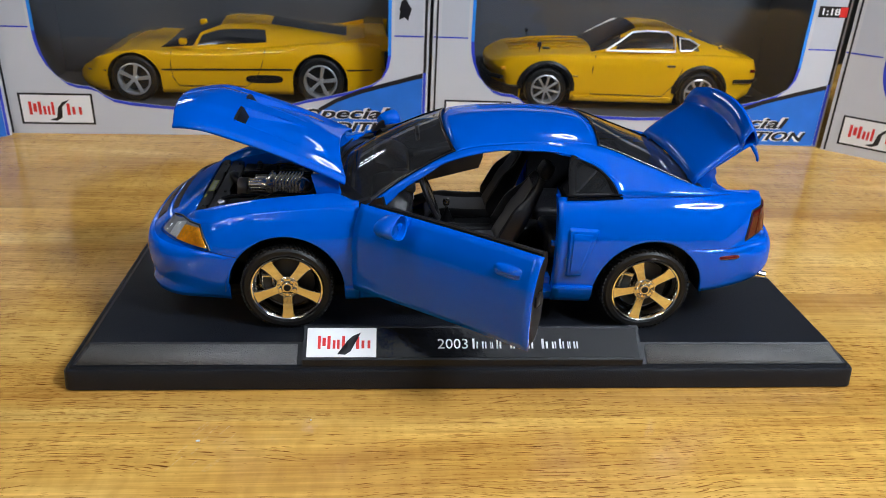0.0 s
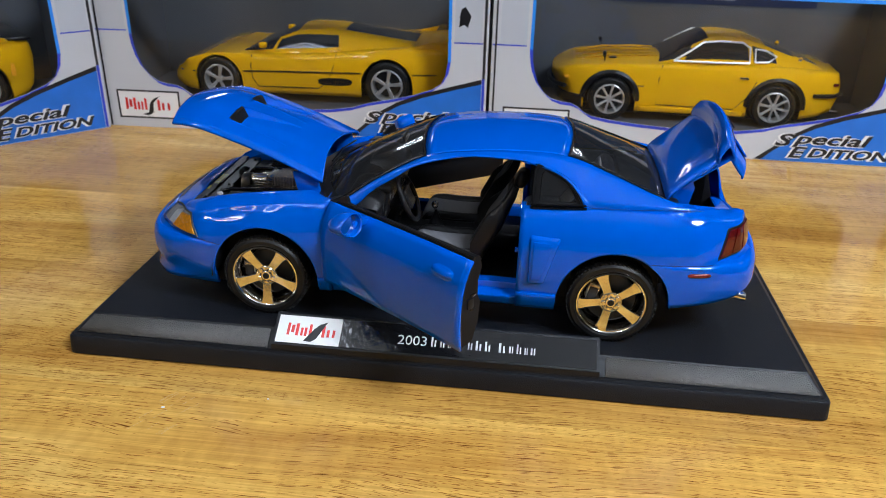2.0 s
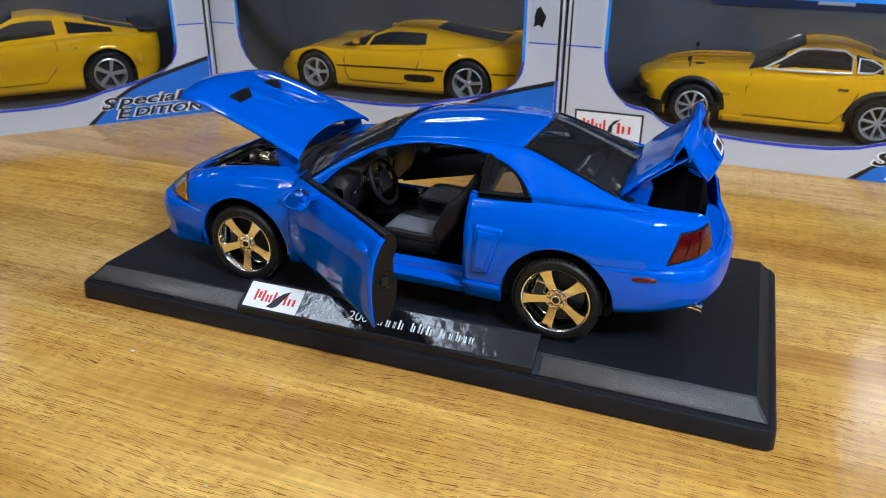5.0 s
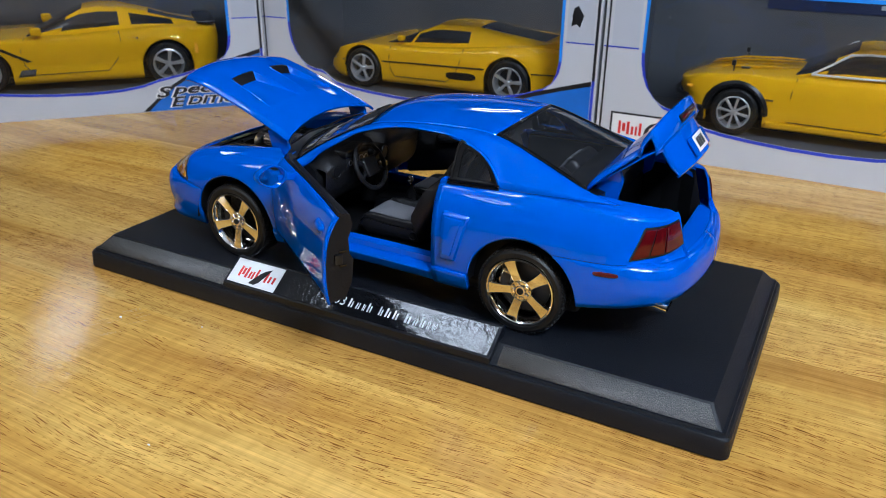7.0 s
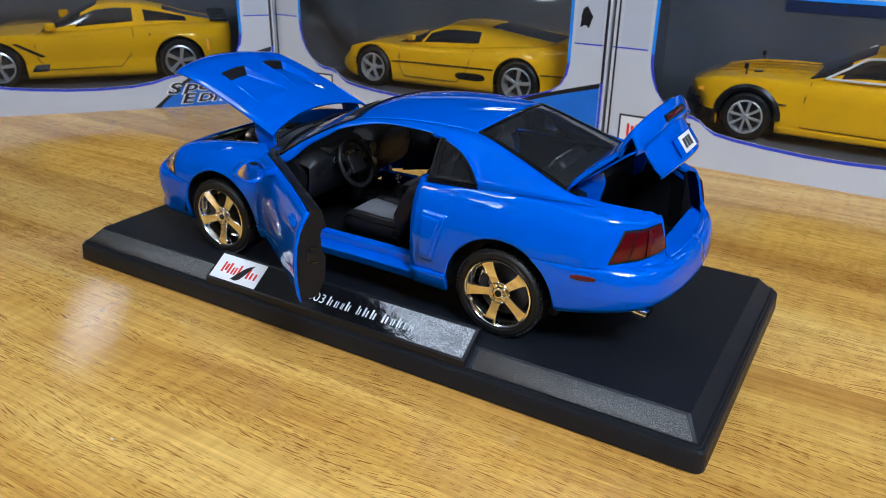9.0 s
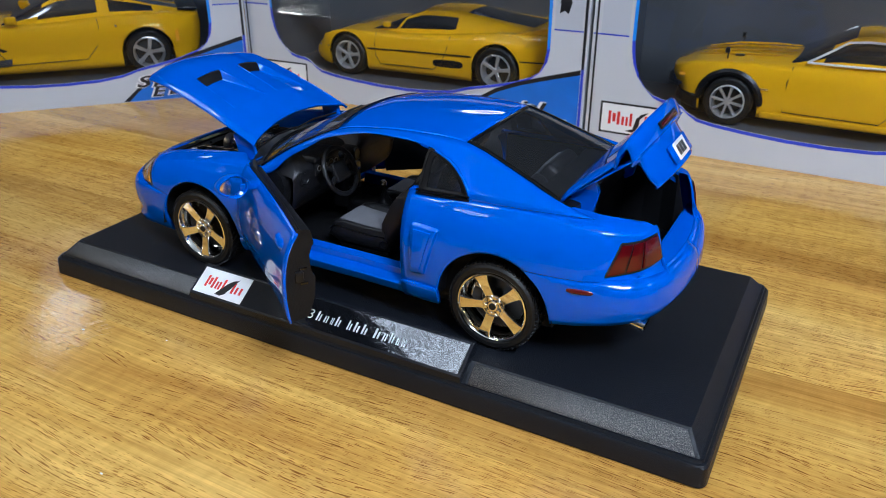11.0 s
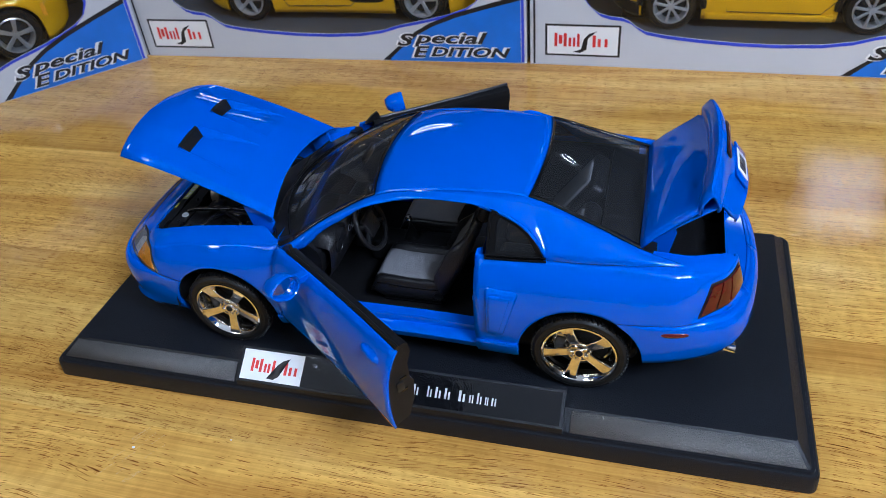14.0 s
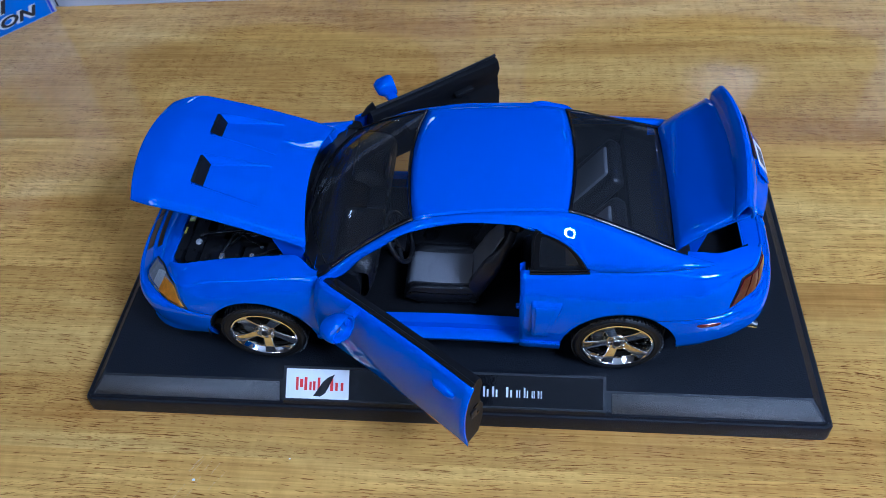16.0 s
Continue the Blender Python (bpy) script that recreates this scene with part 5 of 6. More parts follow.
# ---- cabin ----
def seat(y, x=-7.0):
    s = new("seat")
    s.parent = CAR
    s["label"] = "black bucket seat with grey inserts"
    long = 31.0

    def crest(u):
        """Height of the cushion's middle along its length."""
        return 27.0 + 1.5 * (1 - u) ** 2 - 6.5 * max(0.0, (0.16 - u) / 0.16) ** 2 - 0.5 * math.sin(math.pi * u)

    # cushion: side bolsters that swell above a lower middle
    rows = []
    for i in range(19):
        u = i / 18
        w = 12.9 - 1.2 * max(0.0, (0.25 - u) / 0.25) ** 2 - 0.8 * max(0.0, (u - 0.85) / 0.15) ** 2
        c = crest(u)
        lo = 18.6 + 2.2 * max(0.0, (0.2 - u) / 0.2) ** 2
        swell = 1.9 * smooth01(0.02, 0.35, u)
        half = [(w * 0.80, lo), (w * 0.97, lo + 1.4), (w * 1.02, (lo + c) / 2), (w * 0.99, c - 1.2), (w * 0.93, c + swell * 0.8), (w * 0.82, c + swell), (w * 0.71, c + swell * 0.6), (w * 0.62, c + 0.1), (w * 0.3, c - 0.1), (0, c - 0.15)]
        line = [(a, b) for a, b in half] + [(-a, b) for a, b in half[-2::-1]]
        rows.append([(x - 8 + long * u, y + a, b) for a, b in curve(line, 49)])
    n = 49
    pts, faces = grid(rows, flip=True)
    faces += [list(range(n)), list(range(len(pts) - 1, len(pts) - n - 1, -1))]
    part("seat_cushion", (pts, faces), LEATHER, s, smooth=60)
    part("seat_base", rbox(x - 3, x + 22, y - 11.2, y + 11.2, 16.6, 19.6, 1.0, 3), LEATHER, s)
    part("seat_rail", join(rbox(x - 3, x + 21, y - 10.5, y - 8.5, 15.6, 17.5, 0.4), rbox(x - 3, x + 21, y + 8.5, y + 10.5, 15.6, 17.5, 0.4)), DARK, s)
    for sg in (-1, 1):
        part("piping", tube([(x - 8 + long * u, y + sg * 12.75, crest(u) - 1.0) for u in [0.06 + 0.88 * k / 14 for k in range(15)]], 0.28, 6), PIANO, s)
        part("recliner", lathe([(0.05, 0.8), (1.5, 0.8), (1.8, 0.4), (1.8, -0.4)], 18), SATIN, s, at=pose((x + 21) * MM, (y + sg * 13.2) * MM, 23.0 * MM, 0, 0, 0))
    rows = [[(x - 8.2 + long * u, y - 8.0 + 16.0 * j / 8, crest(u) + 0.45 - 0.1 * (1 - (j / 4 - 1) ** 2) - (0.25 if j in (0, 8) else 0.3 if k in (6, 12) else 0)) for j in range(9)] for k, u in [(k, 0.015 + 0.90 * k / 18) for k in range(19)]]
    part("seat_insert", grid(rows, flip=True), GREYSEAT, s, "grey cloth seat insert")
    # backrest: narrows towards the shoulders, wings at its sides
    lean = turn(0, 27, 0, x + 21.5, y, 24.5)
    rows = []
    for i in range(17):
        h = -1.0 + 36.0 * i / 16
        k = smooth01(14, 34, h)
        w = 12.8 - 4.6 * k - 3.0 * max(0.0, (h - 31) / 4) ** 2
        wing = 3.4 * (1 - smooth01(17, 30, h)) * smooth01(-1, 6, h)
        fat = 1.0 - 0.35 * k
        shut = 1.8 * max(0.0, (h - 31) / 4) ** 2
        half = [(3.6 * fat - shut, 0), (3.4 * fat - shut, w * 0.7), (2.2 * fat, w * 0.96), (-0.6, w * 1.0), (-1.6 - wing, w * 0.93), (-1.9 - wing, w * 0.80), (-1.5 - wing * 0.3, w * 0.64), (-1.6 + shut, w * 0.3), (-1.5 + shut, 0)]
        line = [(a, b) for a, b in half] + [(a, -b) for a, b in half[-2:0:-1]]
        rows.append([(a, b, h) for a, b in line])
    pts, faces = grid(rows, closed=True)
    n = len(rows[0])
    faces += [list(range(n)), list(range(len(pts) - 1, len(pts) - n - 1, -1))]
    part("backrest", xf((pts, faces), lean), LEATHER, s, smooth=60)
    rows = []
    for i in range(13):
        h = 2.0 + 29.0 * i / 12
        k = smooth01(14, 34, h)
        w = (12.8 - 4.6 * k) * 0.58
        rows.append([(-2.15 - 0.1 * abs(j / 4 - 1) - 0.9 * (1 - smooth01(17, 30, h)) * abs(j / 4 - 1) ** 3 + (0.3 if i in (4, 8) else 0), -w + 2 * w * j / 8, h) for j in range(9)])
    part("back_insert", xf(grid(rows, flip=True), lean), GREYSEAT, s, "grey cloth back insert", thick=0.4)
    part("headrest", xf(rbox(-1.9, 3.4, -5.6, 5.6, 34.6, 42.0, 2.4, 4, taper=lambda px, py, pz: (px, py * (1 - 0.16 * (pz - 34) / 8), pz)), lean), LEATHER, s)
    part("headrest_post", xf(join(rbox(0.4, 1.2, -2.9, -2.1, 32, 36), rbox(0.4, 1.2, 2.1, 2.9, 32, 36)), lean), CHROME, s)
    return s


seat(-19.5)
seat(19.5)
for sg in (-1, 1):
    back = turn(0, 36, 0, 52, sg * 17, 29)
    bench = part("rear_seat", join(xf(rbox(-2.5, 5, -15, 15, 0, 33, 3.0, 4, taper=lambda px, py, pz: (px, py * (1 - 0.12 * pz / 33), pz)), back), rbox(34, 58, sg * 17 - 14, sg * 17 + 14, 22, 32, 3, 3)), LEATHER, CAR, "black rear seat with grey insert")
    part("rear_seat_insert", xf(rbox(-3.5, 1.5, -8.4, 8.4, 3, 30.5, 1.4, 4), back), GREYSEAT, bench, "grey cloth rear seat insert")
part("cabin_floor", rbox(-48, 66, -40, 40, 13.5, 16.0), DARK, CAR, smooth=0)
part("rear_shelf", rbox(75, 94, -36, 36, 48, 55, 1.0), DARK, CAR)
part("cabin_back", rbox(75.5, 77.5, -38, 38, 15, 54), DARK, CAR, smooth=0)
for sg in (-1, 1):
    part("rear_side_trim", rbox(36, 90, sg * 40 - 1.2, sg * 40 + 1.2, 15, 54, 0.8), DARK, CAR)


def dashboard():
    d = new("dashboard")
    d.parent = CAR
    d["label"] = "black grained dashboard with binnacle and gauges"
    prof = [(-46, 38), (-46, 50.2), (-40, 50.8), (-33, 49.6), (-30, 47), (-29, 42), (-30, 35), (-34, 30), (-42, 28)]
    part("dash_body", prism(prof, -41, 41, "y"), LEATHER, d, smooth=50)

    def pod(y0, y1):
        """One rounded half of the twin-cowl dashboard."""
        rows = []
        for k in range(17):
            v = -1 + k / 8
            yy = (y0 + y1) / 2 + (y1 - y0) / 2 * v
            r = (1 - abs(v) ** 3.5) ** 0.5
            line = [(-40, 46), (-38.5, 47 + 5.6 * r), (-33, 48 + 6.2 * r), (-27.5, 47.5 + 5.4 * r), (-25.6 + 2.6 * r, 46.5 + 2.6 * r), (-25.8 + 2.4 * r, 42), (-26.6 + 1.6 * r, 36.5), (-29, 32.5 - 1.5 * r), (-34, 31.5)]
            rows.append([(a, yy, b) for a, b in curve(line, 33)])
        return grid(rows)

    part("driver_pod", pod(-39.5, -6.5), LEATHER, d, smooth=60)
    part("passenger_pod", pod(6.5, 39.5), LEATHER, d, smooth=60)
    part("pod_seam", tube([(-22.9 - 1.2 * abs(k / 5 - 1) ** 4, 9 + 2.8 * k, 46.2) for k in range(11)], 0.22, 6), SATIN, d)
    part("binnacle", rbox(-31, -21.4, -29, -10, 50.2, 53.6, 1.6, 3), LEATHER, d)
    part("gauge_face", rbox(-23.0, -22.4, -28, -11, 45.2, 50.4, 0.2), BLACKC, d)
    g = None
    for y, r in ((-25.4, 1.3), (-21.6, 1.9), (-17.0, 1.9), (-13.2, 1.3)):
        geo = lathe([(r - 0.25, 0), (r, 0), (r, 0.3), (r - 0.25, 0.3)], 20, "x")
        part("gauge_ring", geo, SILVER, d, at=pose(-22.35 * MM, y * MM, 47.9 * MM))
    part("console_panel", rbox(-31, -22.6, -7, 7, 22, 49.0, 2.2, 3), DARK, d)
    part("radio_face", rbox(-22.7, -22.2, -5.2, 5.2, 38.0, 43.4, 0.2), PIANO, d)
    for k, y in enumerate((-3.6, 0, 3.6)):
        part("control_knob", lathe([(0.05, 0.9), (1.2, 0.9), (1.4, 0), (1.4, -0.6)], 14, "x"), SATIN, d, at=pose(-22.4 * MM, y * MM, 31 * MM))
    for y in (-34.5, -3.4, 3.4, 34.5):
        vent = part("air_vent", lathe([(0.05, 0.15), (2.3, 0.15), (2.6, 0.6), (2.9, 0.4), (2.9, -0.8)], 20, "x"), SATIN, d, at=pose((-23.6 if abs(y) > 5 else -22.6) * MM, y * MM, 45.8 * MM))


dashboard()


def steering_wheel():
    s = new("steering_wheel")
    s.parent = CAR
    s["label"] = "black four-spoke steering wheel"
    s.matrix_basis = pose(-15.5 * MM, -19.5 * MM, 46.2 * MM, 0, 66, 0)
    ring = [(10.2 * math.cos(2 * math.pi * k / 36), 10.2 * math.sin(2 * math.pi * k / 36), 0) for k in range(36)]
    part("wheel_rim", tube(ring, 1.05, 10, closed=True), LEATHER, s)
    part("wheel_pad", rbox(-4.4, 4.4, -4.8, 4.8, -1.6, 1.0, 1.0, 3), LEATHER, s)
    for a in (25, 155, 205, 335):
        c, q = math.cos(radians(a)), math.sin(radians(a))
        part("wheel_spoke", tube([(3 * q, 3 * c, -0.6), (6.5 * q, 6.5 * c, -0.6), (9.8 * q, 9.8 * c, 0)], [1.3, 1.0, 0.9], 8), LEATHER, s)
    part("steering_column", tube([(0, 0, -1.4), (0, 0, -12)], 2.2, 12), DARK, s)


steering_wheel()
part("centre_console", rbox(-24, 40, -6, 6, 15.5, 26, 2.0, 3), DARK, CAR)
part("gear_gaiter", lathe([(0.6, 33), (1.6, 30), (3.4, 26.5), (3.6, 25.8)], 16, "z"), LEATHER, CAR, at=pose(-0.006, 0, 0))
part("gear_lever", tube([(-6, 0, 29), (-6.4, 0, 34.6)], 0.5, 8), CHROME, CAR)
part("gear_knob", lathe([(0.05, 2.0), (1.2, 1.7), (1.7, 0.6), (1.4, -0.8), (0.6, -1.6)], 16, "z"), CHROME, CAR, at=pose(-0.0065, 0, 0.0352))
part("inner_mirror", rbox(-21, -19.4, -6, 6, 65, 68.6, 0.7), SATIN, CAR)
part("headliner", shift(grid(roof_rows(-6, 50, 8, 2.2, 2.0, -3.0, 2.4)), 0, 0, -1.6), DARK, CAR)


# ---- boot lid, raised ----
LID_M = Matrix.Translation((89.0, 0, 59.0)) @ Matrix.Rotation(radians(-35.5), 4, "Y") @ Matrix.Diagonal((0.94, 1, 1, 1))


def boot_lid():
    b = new("boot_lid")
    b.parent = CAR
    b["label"] = "blue boot lid with ducktail spoiler, raised"
    rows = []
    n = 24
    prof = [(0, 0.0), (3, 0.9), (8, 1.7), (14, 2.2), (20, 2.6), (24, 2.9), (25.6, 3.1), (26.2, 3.6), (27.8, 6.0), (28.6, 6.6), (31.0, 7.5), (32.8, 7.9), (33.7, 7.4), (34.0, 6.0), (33.7, 2.5), (33.2, 0.4), (32.0, -0.4), (32.2, -0.9), (32.2, -4.4), (32.4, -9.0), (32.6, -12.6), (31.8, -13.2)]
    for x, z in prof:
        row = []
        for j in range(n + 1):
            v = -1 + 2 * j / n
            w = 34.4 - 1.4 * min(1, x / 30) if z > 0.2 or x < 30 else (33.0 if z > -0.6 else 25.5)
            w = w if z > -9.5 else 25.5 - 1.8 * min(1, (-9.5 - z) / 3)
            bow_x = (1 - v * v) * (4.0 * min(1.0, x / 20) + 1.5 * (1 - min(1.0, x / 20)))
            crown = 1.4 * (1 - v * v) * (1 if z > -2 else 0.3)
            edge = -0.9 * max(0, (abs(v) - 0.9) / 0.1) ** 2 if z > -2 else 0
            droop = -1.6 * abs(v) ** 4 if x > 26 and z > 3 else 0
            row.append((x + bow_x - (1.5 * abs(v) ** 3 if x > 20 else 0), v * w, z + crown + edge + droop))
        rows.append(row)
    skin = part("lid_skin", xf(grid(rows, flip=True), LID_M), BLUE, b, thick=0.9, smooth=32)
    inner = [[(x + 1.2, -32.4 + 64.8 * j / 12, z - 2.4 + 1.0 * (1 - (j / 6 - 1) ** 2)) for j in range(13)] for x, z in ((0.6, 2.0), (4, 1.6), (14, 1.8), (26, 2.2), (31.4, 2.2))]
    part("lid_inner_panel", xf(grid(inner), LID_M), BLUE, b, thick=0.5)
    slot = part("brake_light_slot", xf(rbox(37.3, 38.2, -11.0, 11.0, 2.9, 5.6, 0.3), LID_M), SATIN, b, "black slot round the brake light")
    part("brake_light", xf(rbox(37.4, 38.4, -10.0, 10.0, 3.6, 4.9, 0.3), LID_M), RED, slot, "dark red brake light strip")
    plate_m = LID_M @ turn(0, -2, 0, 36.4, 0, -7.2)
    part("plate_recess", xf(rbox(-0.6, 0.35, -11.5, 11.5, -3.6, 3.6, 0.5), plate_m), BLUE, b)
    part("number_plate", xf(rbox(0.3, 0.6, -7.0, 7.0, -3.2, 3.2, 0.1), plate_m), WHITEP, b, "small white plate with black bars")
    for k in range(3):
        part("plate_bar", xf(rbox(0.6, 0.75, -4.6 + k * 3.2, -2.2 + k * 3.2, -1.9, 1.9), plate_m), BLACKC, b, smooth=0)
    for sg in (-1, 1):
        arm = prism([(0.5, -0.6), (13, -0.8), (12.0, -5.0), (7.5, -9.0), (3.0, -13.0), (-1.0, -13.0), (-0.5, -7)], sg * 27 - 1.2, sg * 27 + 1.2, "y")
        part("lid_arm", xf(arm, LID_M), BLUE, b)


boot_lid()
# rear valance detail: slot and exhausts
part("bumper_slot", join(*[body.patch([(("s", body.length - 26), 29.8), (("s", body.length - 12), 30.0), (("s", body.length - 12), 26.0), (("s", body.length - 26), 25.8)], -0.15, edge=-0.2)]), BLUE, CAR)
for sg in (-1, 1):
    for dy in (-2.0, 2.0):
        part("exhaust_tip", lathe([(1.5, -6), (1.75, -6), (1.75, 4), (1.45, 4), (1.4, -2)], 18, "x"), CHROME, CAR, "chrome exhaust tip", at=pose(0.1215, sg * 0.037 + dy * MM, 0.0208, 0, 6, sg * 8))


# ---- yellow model cars for the window boxes ----
SMOKE = plain("dark_car_glass", (0.012, 0.013, 0.016), rough=0.08, coat=0.5, vary=0.1)


def show_wheel(parent, x, y, r, spokes, width, turned, spoke_w=1.6):
    """A silver wheel whose outer face looks to -y before it is turned."""
    w = new("wheel")
    w.parent = parent
    rr = r * 0.70
    part("tyre", lathe([(rr, -width / 2 + 1), (rr + 1, -width / 2), (r - 1.6, -width / 2), (r, -width / 2 + 1.6), (r, width / 2 - 1.6), (r - 1.6, width / 2), (rr, width / 2)], 40), RUBBER, w)
    part("rim", lathe([(rr + 0.3, -width / 2 + 0.1), (rr - 0.6, -width / 2 - 0.3), (rr - 1.2, -width / 2 + 0.6), (rr - 1.8, 2)], 40), SILVER, w)
    part("hub", lathe([(0.05, -width / 2 - 0.2), (1.6, -width / 2 - 0.2), (2.6, -width / 2 + 0.8), (2.6, 0)], 18), SILVER, w)
    part("brake_disc", lathe([(1.5, -1.0), (rr - 2.5, -1.0), (rr - 2.5, 1.0)], 30), DISC, w)
    first = None
    for k in range(spokes):
        g = rbox(-spoke_w / 2, spoke_w / 2, -width / 2 - 0.1, -width / 2 + 1.8, 1.6, rr - 0.6, 0.3, 1, taper=lambda px, py, pz: (px * (0.75 + 0.5 * pz / rr), py + 0.6 * (1 - pz / rr), pz))
        m = pose(0, 0, 0, 0, 360 / spokes * k + 11, 0)
        if first is None:
            first = part("spoke", g, SILVER, w, at=m)
        else:
            same_part("spoke", first, w, m)
    w.matrix_basis = pose(x * MM, y * MM, r * MM, 0, 0, 180 if turned else 0)
    return w


def show_car(label, shell, hood_crown, stations, glass_cells, wheels, roof_n=8, side_n=5, squat=1.0):
    car = new("model_car")
    tagged(car, label, "model car", "yellow boxed cars")
    skin = shell.skin(shell.xs[0], shell.xs[-1], rows=10, step=4)
    for g in (skin, mirror(skin)):
        part("body_side", g, YELLOW, car, thick=0.9)
    rows = []
    for s in shell.columns(shell.xs[0], shell.xs[-1], 5):
        x, y, z = shell.at(s, shell.z_top(s))
        c = lerp(hood_crown, x)
        rows.append([(x, -y + 2 * y * j / 12, z + c * (1 - (2 * j / 12 - 1) ** 2)) for j in range(13)])
    part("body_top", grid(rows, flip=True), YELLOW, car)
    # cabin
    rows = []
    for x, yb, zb, yt, zt, lean in stations:
        zt = zb + (zt - zb) * squat
        half = []
        for k in range(side_n + 1):
            u = k / side_n
            half.append((x + lean * u, yb + (yt - yb) * u + 0.8 * math.sin(math.pi * u), zb + (zt - zb) * u))
        top = []
        for j in range(1, roof_n):
            v = 1 - 2 * j / roof_n
            top.append((x + lean, yt * v, zt + 2.0 * (1 - v * v) * min(1, (zt - zb) / 10)))
        rows.append(half + top + [(px, -py, pz) for px, py, pz in half[::-1]])
    pts, faces = grid(rows, flip=True)
    n = len(rows[0]) - 1
    shut, open_ = [], []
    for i in range(len(rows) - 1):
        for j in range(n):
            k = min(j, n - 1 - j)
            (open_ if glass_cells(i, k, k >= side_n) else shut).append(faces[i * n + j])
    part("cabin", (pts, shut), YELLOW, car, smooth=35)
    part("cabin_glass", (pts, open_), SMOKE, car, "dark tinted car windows", smooth=35)
    part("underbody", rbox(shell.xs[0] + 14, shell.xs[-1] - 14, -36, 36, 5, 12, 1), DARK, car)
    for x, y, r, spokes, wd, sw in wheels:
        for sg in (-1, 1):
            show_wheel(car, x, sg * y, r, spokes, wd, sg > 0, sw)
            n_ = 14
            arch = [[(x + (r + 3.2) * math.cos(math.pi * k / n_), sg * yy, r - 1 + (r + 3.2) * math.sin(math.pi * k / n_)) for k in range(n_ + 1)] for yy in (y - 14, y + 3.5)]
            part("wheel_housing", join(grid(arch), ([*arch[0], (x, sg * (y - 14), r - 4)], [[k, k + 1, n_ + 1] for k in range(n_)])), DARK, car)
    return car


def side_line(car, shell, pts, r=0.35, material=None, name="shut_line"):
    g = tube([shell.at(shell.s_of(x), z, 0.05) for x, z in pts], r, 5)
    part(name, mirror(g), material or SATIN, car)
    part(name, g, material or SATIN, car)


def wedge_car():
    """Low mid-engined berlinetta with a high rear wing and a black waist line."""
    sh = Shell(
        plan=[(-121, 0), (-119.5, 20), (-114, 36), (-100, 46), (-72, 52), (-40, 51.5), (0, 51.5), (40, 53), (72, 55), (105, 53.5), (120, 49), (126, 38), (127.5, 20), (128, 0)],
        side=[(6, -3), (10, -1.5), (16, -0.5), (24, 0), (31, 0), (36, -0.8), (42, -3.5), (48, -7)],
        nose=[(6, -6), (10, -2), (15, 0), (20, -1), (25, -5), (30, -10), (42, -20)],
        tail=[(8, -4), (14, -1), (24, 0), (36, -1), (48, -4)],
        nose_at=(-95, -118), tail_at=(100, 122),
        top=[(-121, 21), (-112, 27), (-98, 33.5), (-82, 38.5), (-68, 40), (-45, 39.5), (-10, 39.5), (25, 42), (60, 46), (85, 48), (110, 48.5), (128, 46)],
        bottom=[(-121, 10), (-95, 7), (95, 7.5), (128, 12)],
        arches=[(-71.6, 17.5, 20.5), (71.6, 18.5, 21.5)])
    st = [(-52, 38, 40, 37, 40.2, 0), (-40, 40, 40, 34, 46.5, 4), (-28, 41, 40, 31, 53, 6), (-25, 41.2, 40, 30.5, 54.6, 6), (-12, 42, 40, 28.5, 60.5, 6), (0, 42, 40.5, 28.5, 61.5, 2), (22, 42, 42, 28.5, 61, -1), (30, 42, 43, 28, 60, -2), (34, 42, 43.5, 27.5, 59, -2), (50, 42, 45, 26, 56, -2), (70, 42, 47, 26, 52.5, 0), (92, 42, 48.5, 28, 49.5, 0)]
    car = show_car("yellow low mid-engined model car with black waist line inside box", sh, [(-121, 0), (-70, 1), (-40, 2), (90, 1)], st,
                   lambda i, k, roof: (roof and i < 4) or (not roof and k >= 1 and i <= 1) or (not roof and 1 <= k <= 3 and 3 <= i <= 6) or (roof and 8 <= i <= 10 and k > 5),
                   [(-71.6, 45, 17.5, 5, 12, 2.6), (71.6, 46.5, 18.5, 5, 14, 2.6)], squat=0.82)
    side_line(car, sh, [(-119, 21.5), (-108, 22.5), (-92, 23.5)], 0.7)
    side_line(car, sh, [(-50, 25.5), (-20, 26.2), (20, 27), (50, 27.8)], 0.7)
    side_line(car, sh, [(93, 28.2), (110, 28.5), (122, 28.2)], 0.7)
    side_line(car, sh, [(-42, 39), (-43, 30), (-42, 20), (-38, 13), (14, 13.5), (22, 20), (27, 32), (29, 42)], 0.42)
    for g in (sh.pill(28, 19.6, 14.5, 3.3, 0.2, 0.0, 0.02),):
        part("side_intake", mirror(g), DARK, car, "dark side air intake")
        part("side_intake", g, DARK, car, "dark side air intake")
    for sg in (-1, 1):
        part("wing_post", prism([(76, 46), (127, 42), (127.5, 53), (112, 54), (94, 50)], sg * 44 - 1.5, sg * 44 + 1.5, "y"), YELLOW, car)
        part("door_mirror", rbox(-36, -30, sg * 46 - 3, sg * 46 + 3, 44, 49, 1.6, 3), YELLOW, car)
    part("rear_wing", rbox(106, 124, -46, 46, 51.5, 54.5, 1.4, 2), YELLOW, car)
    part("tail_panel", rbox(119.5, 130, -45, 45, 17, 41, 4), SATIN, car, "black tail panel")
    return car


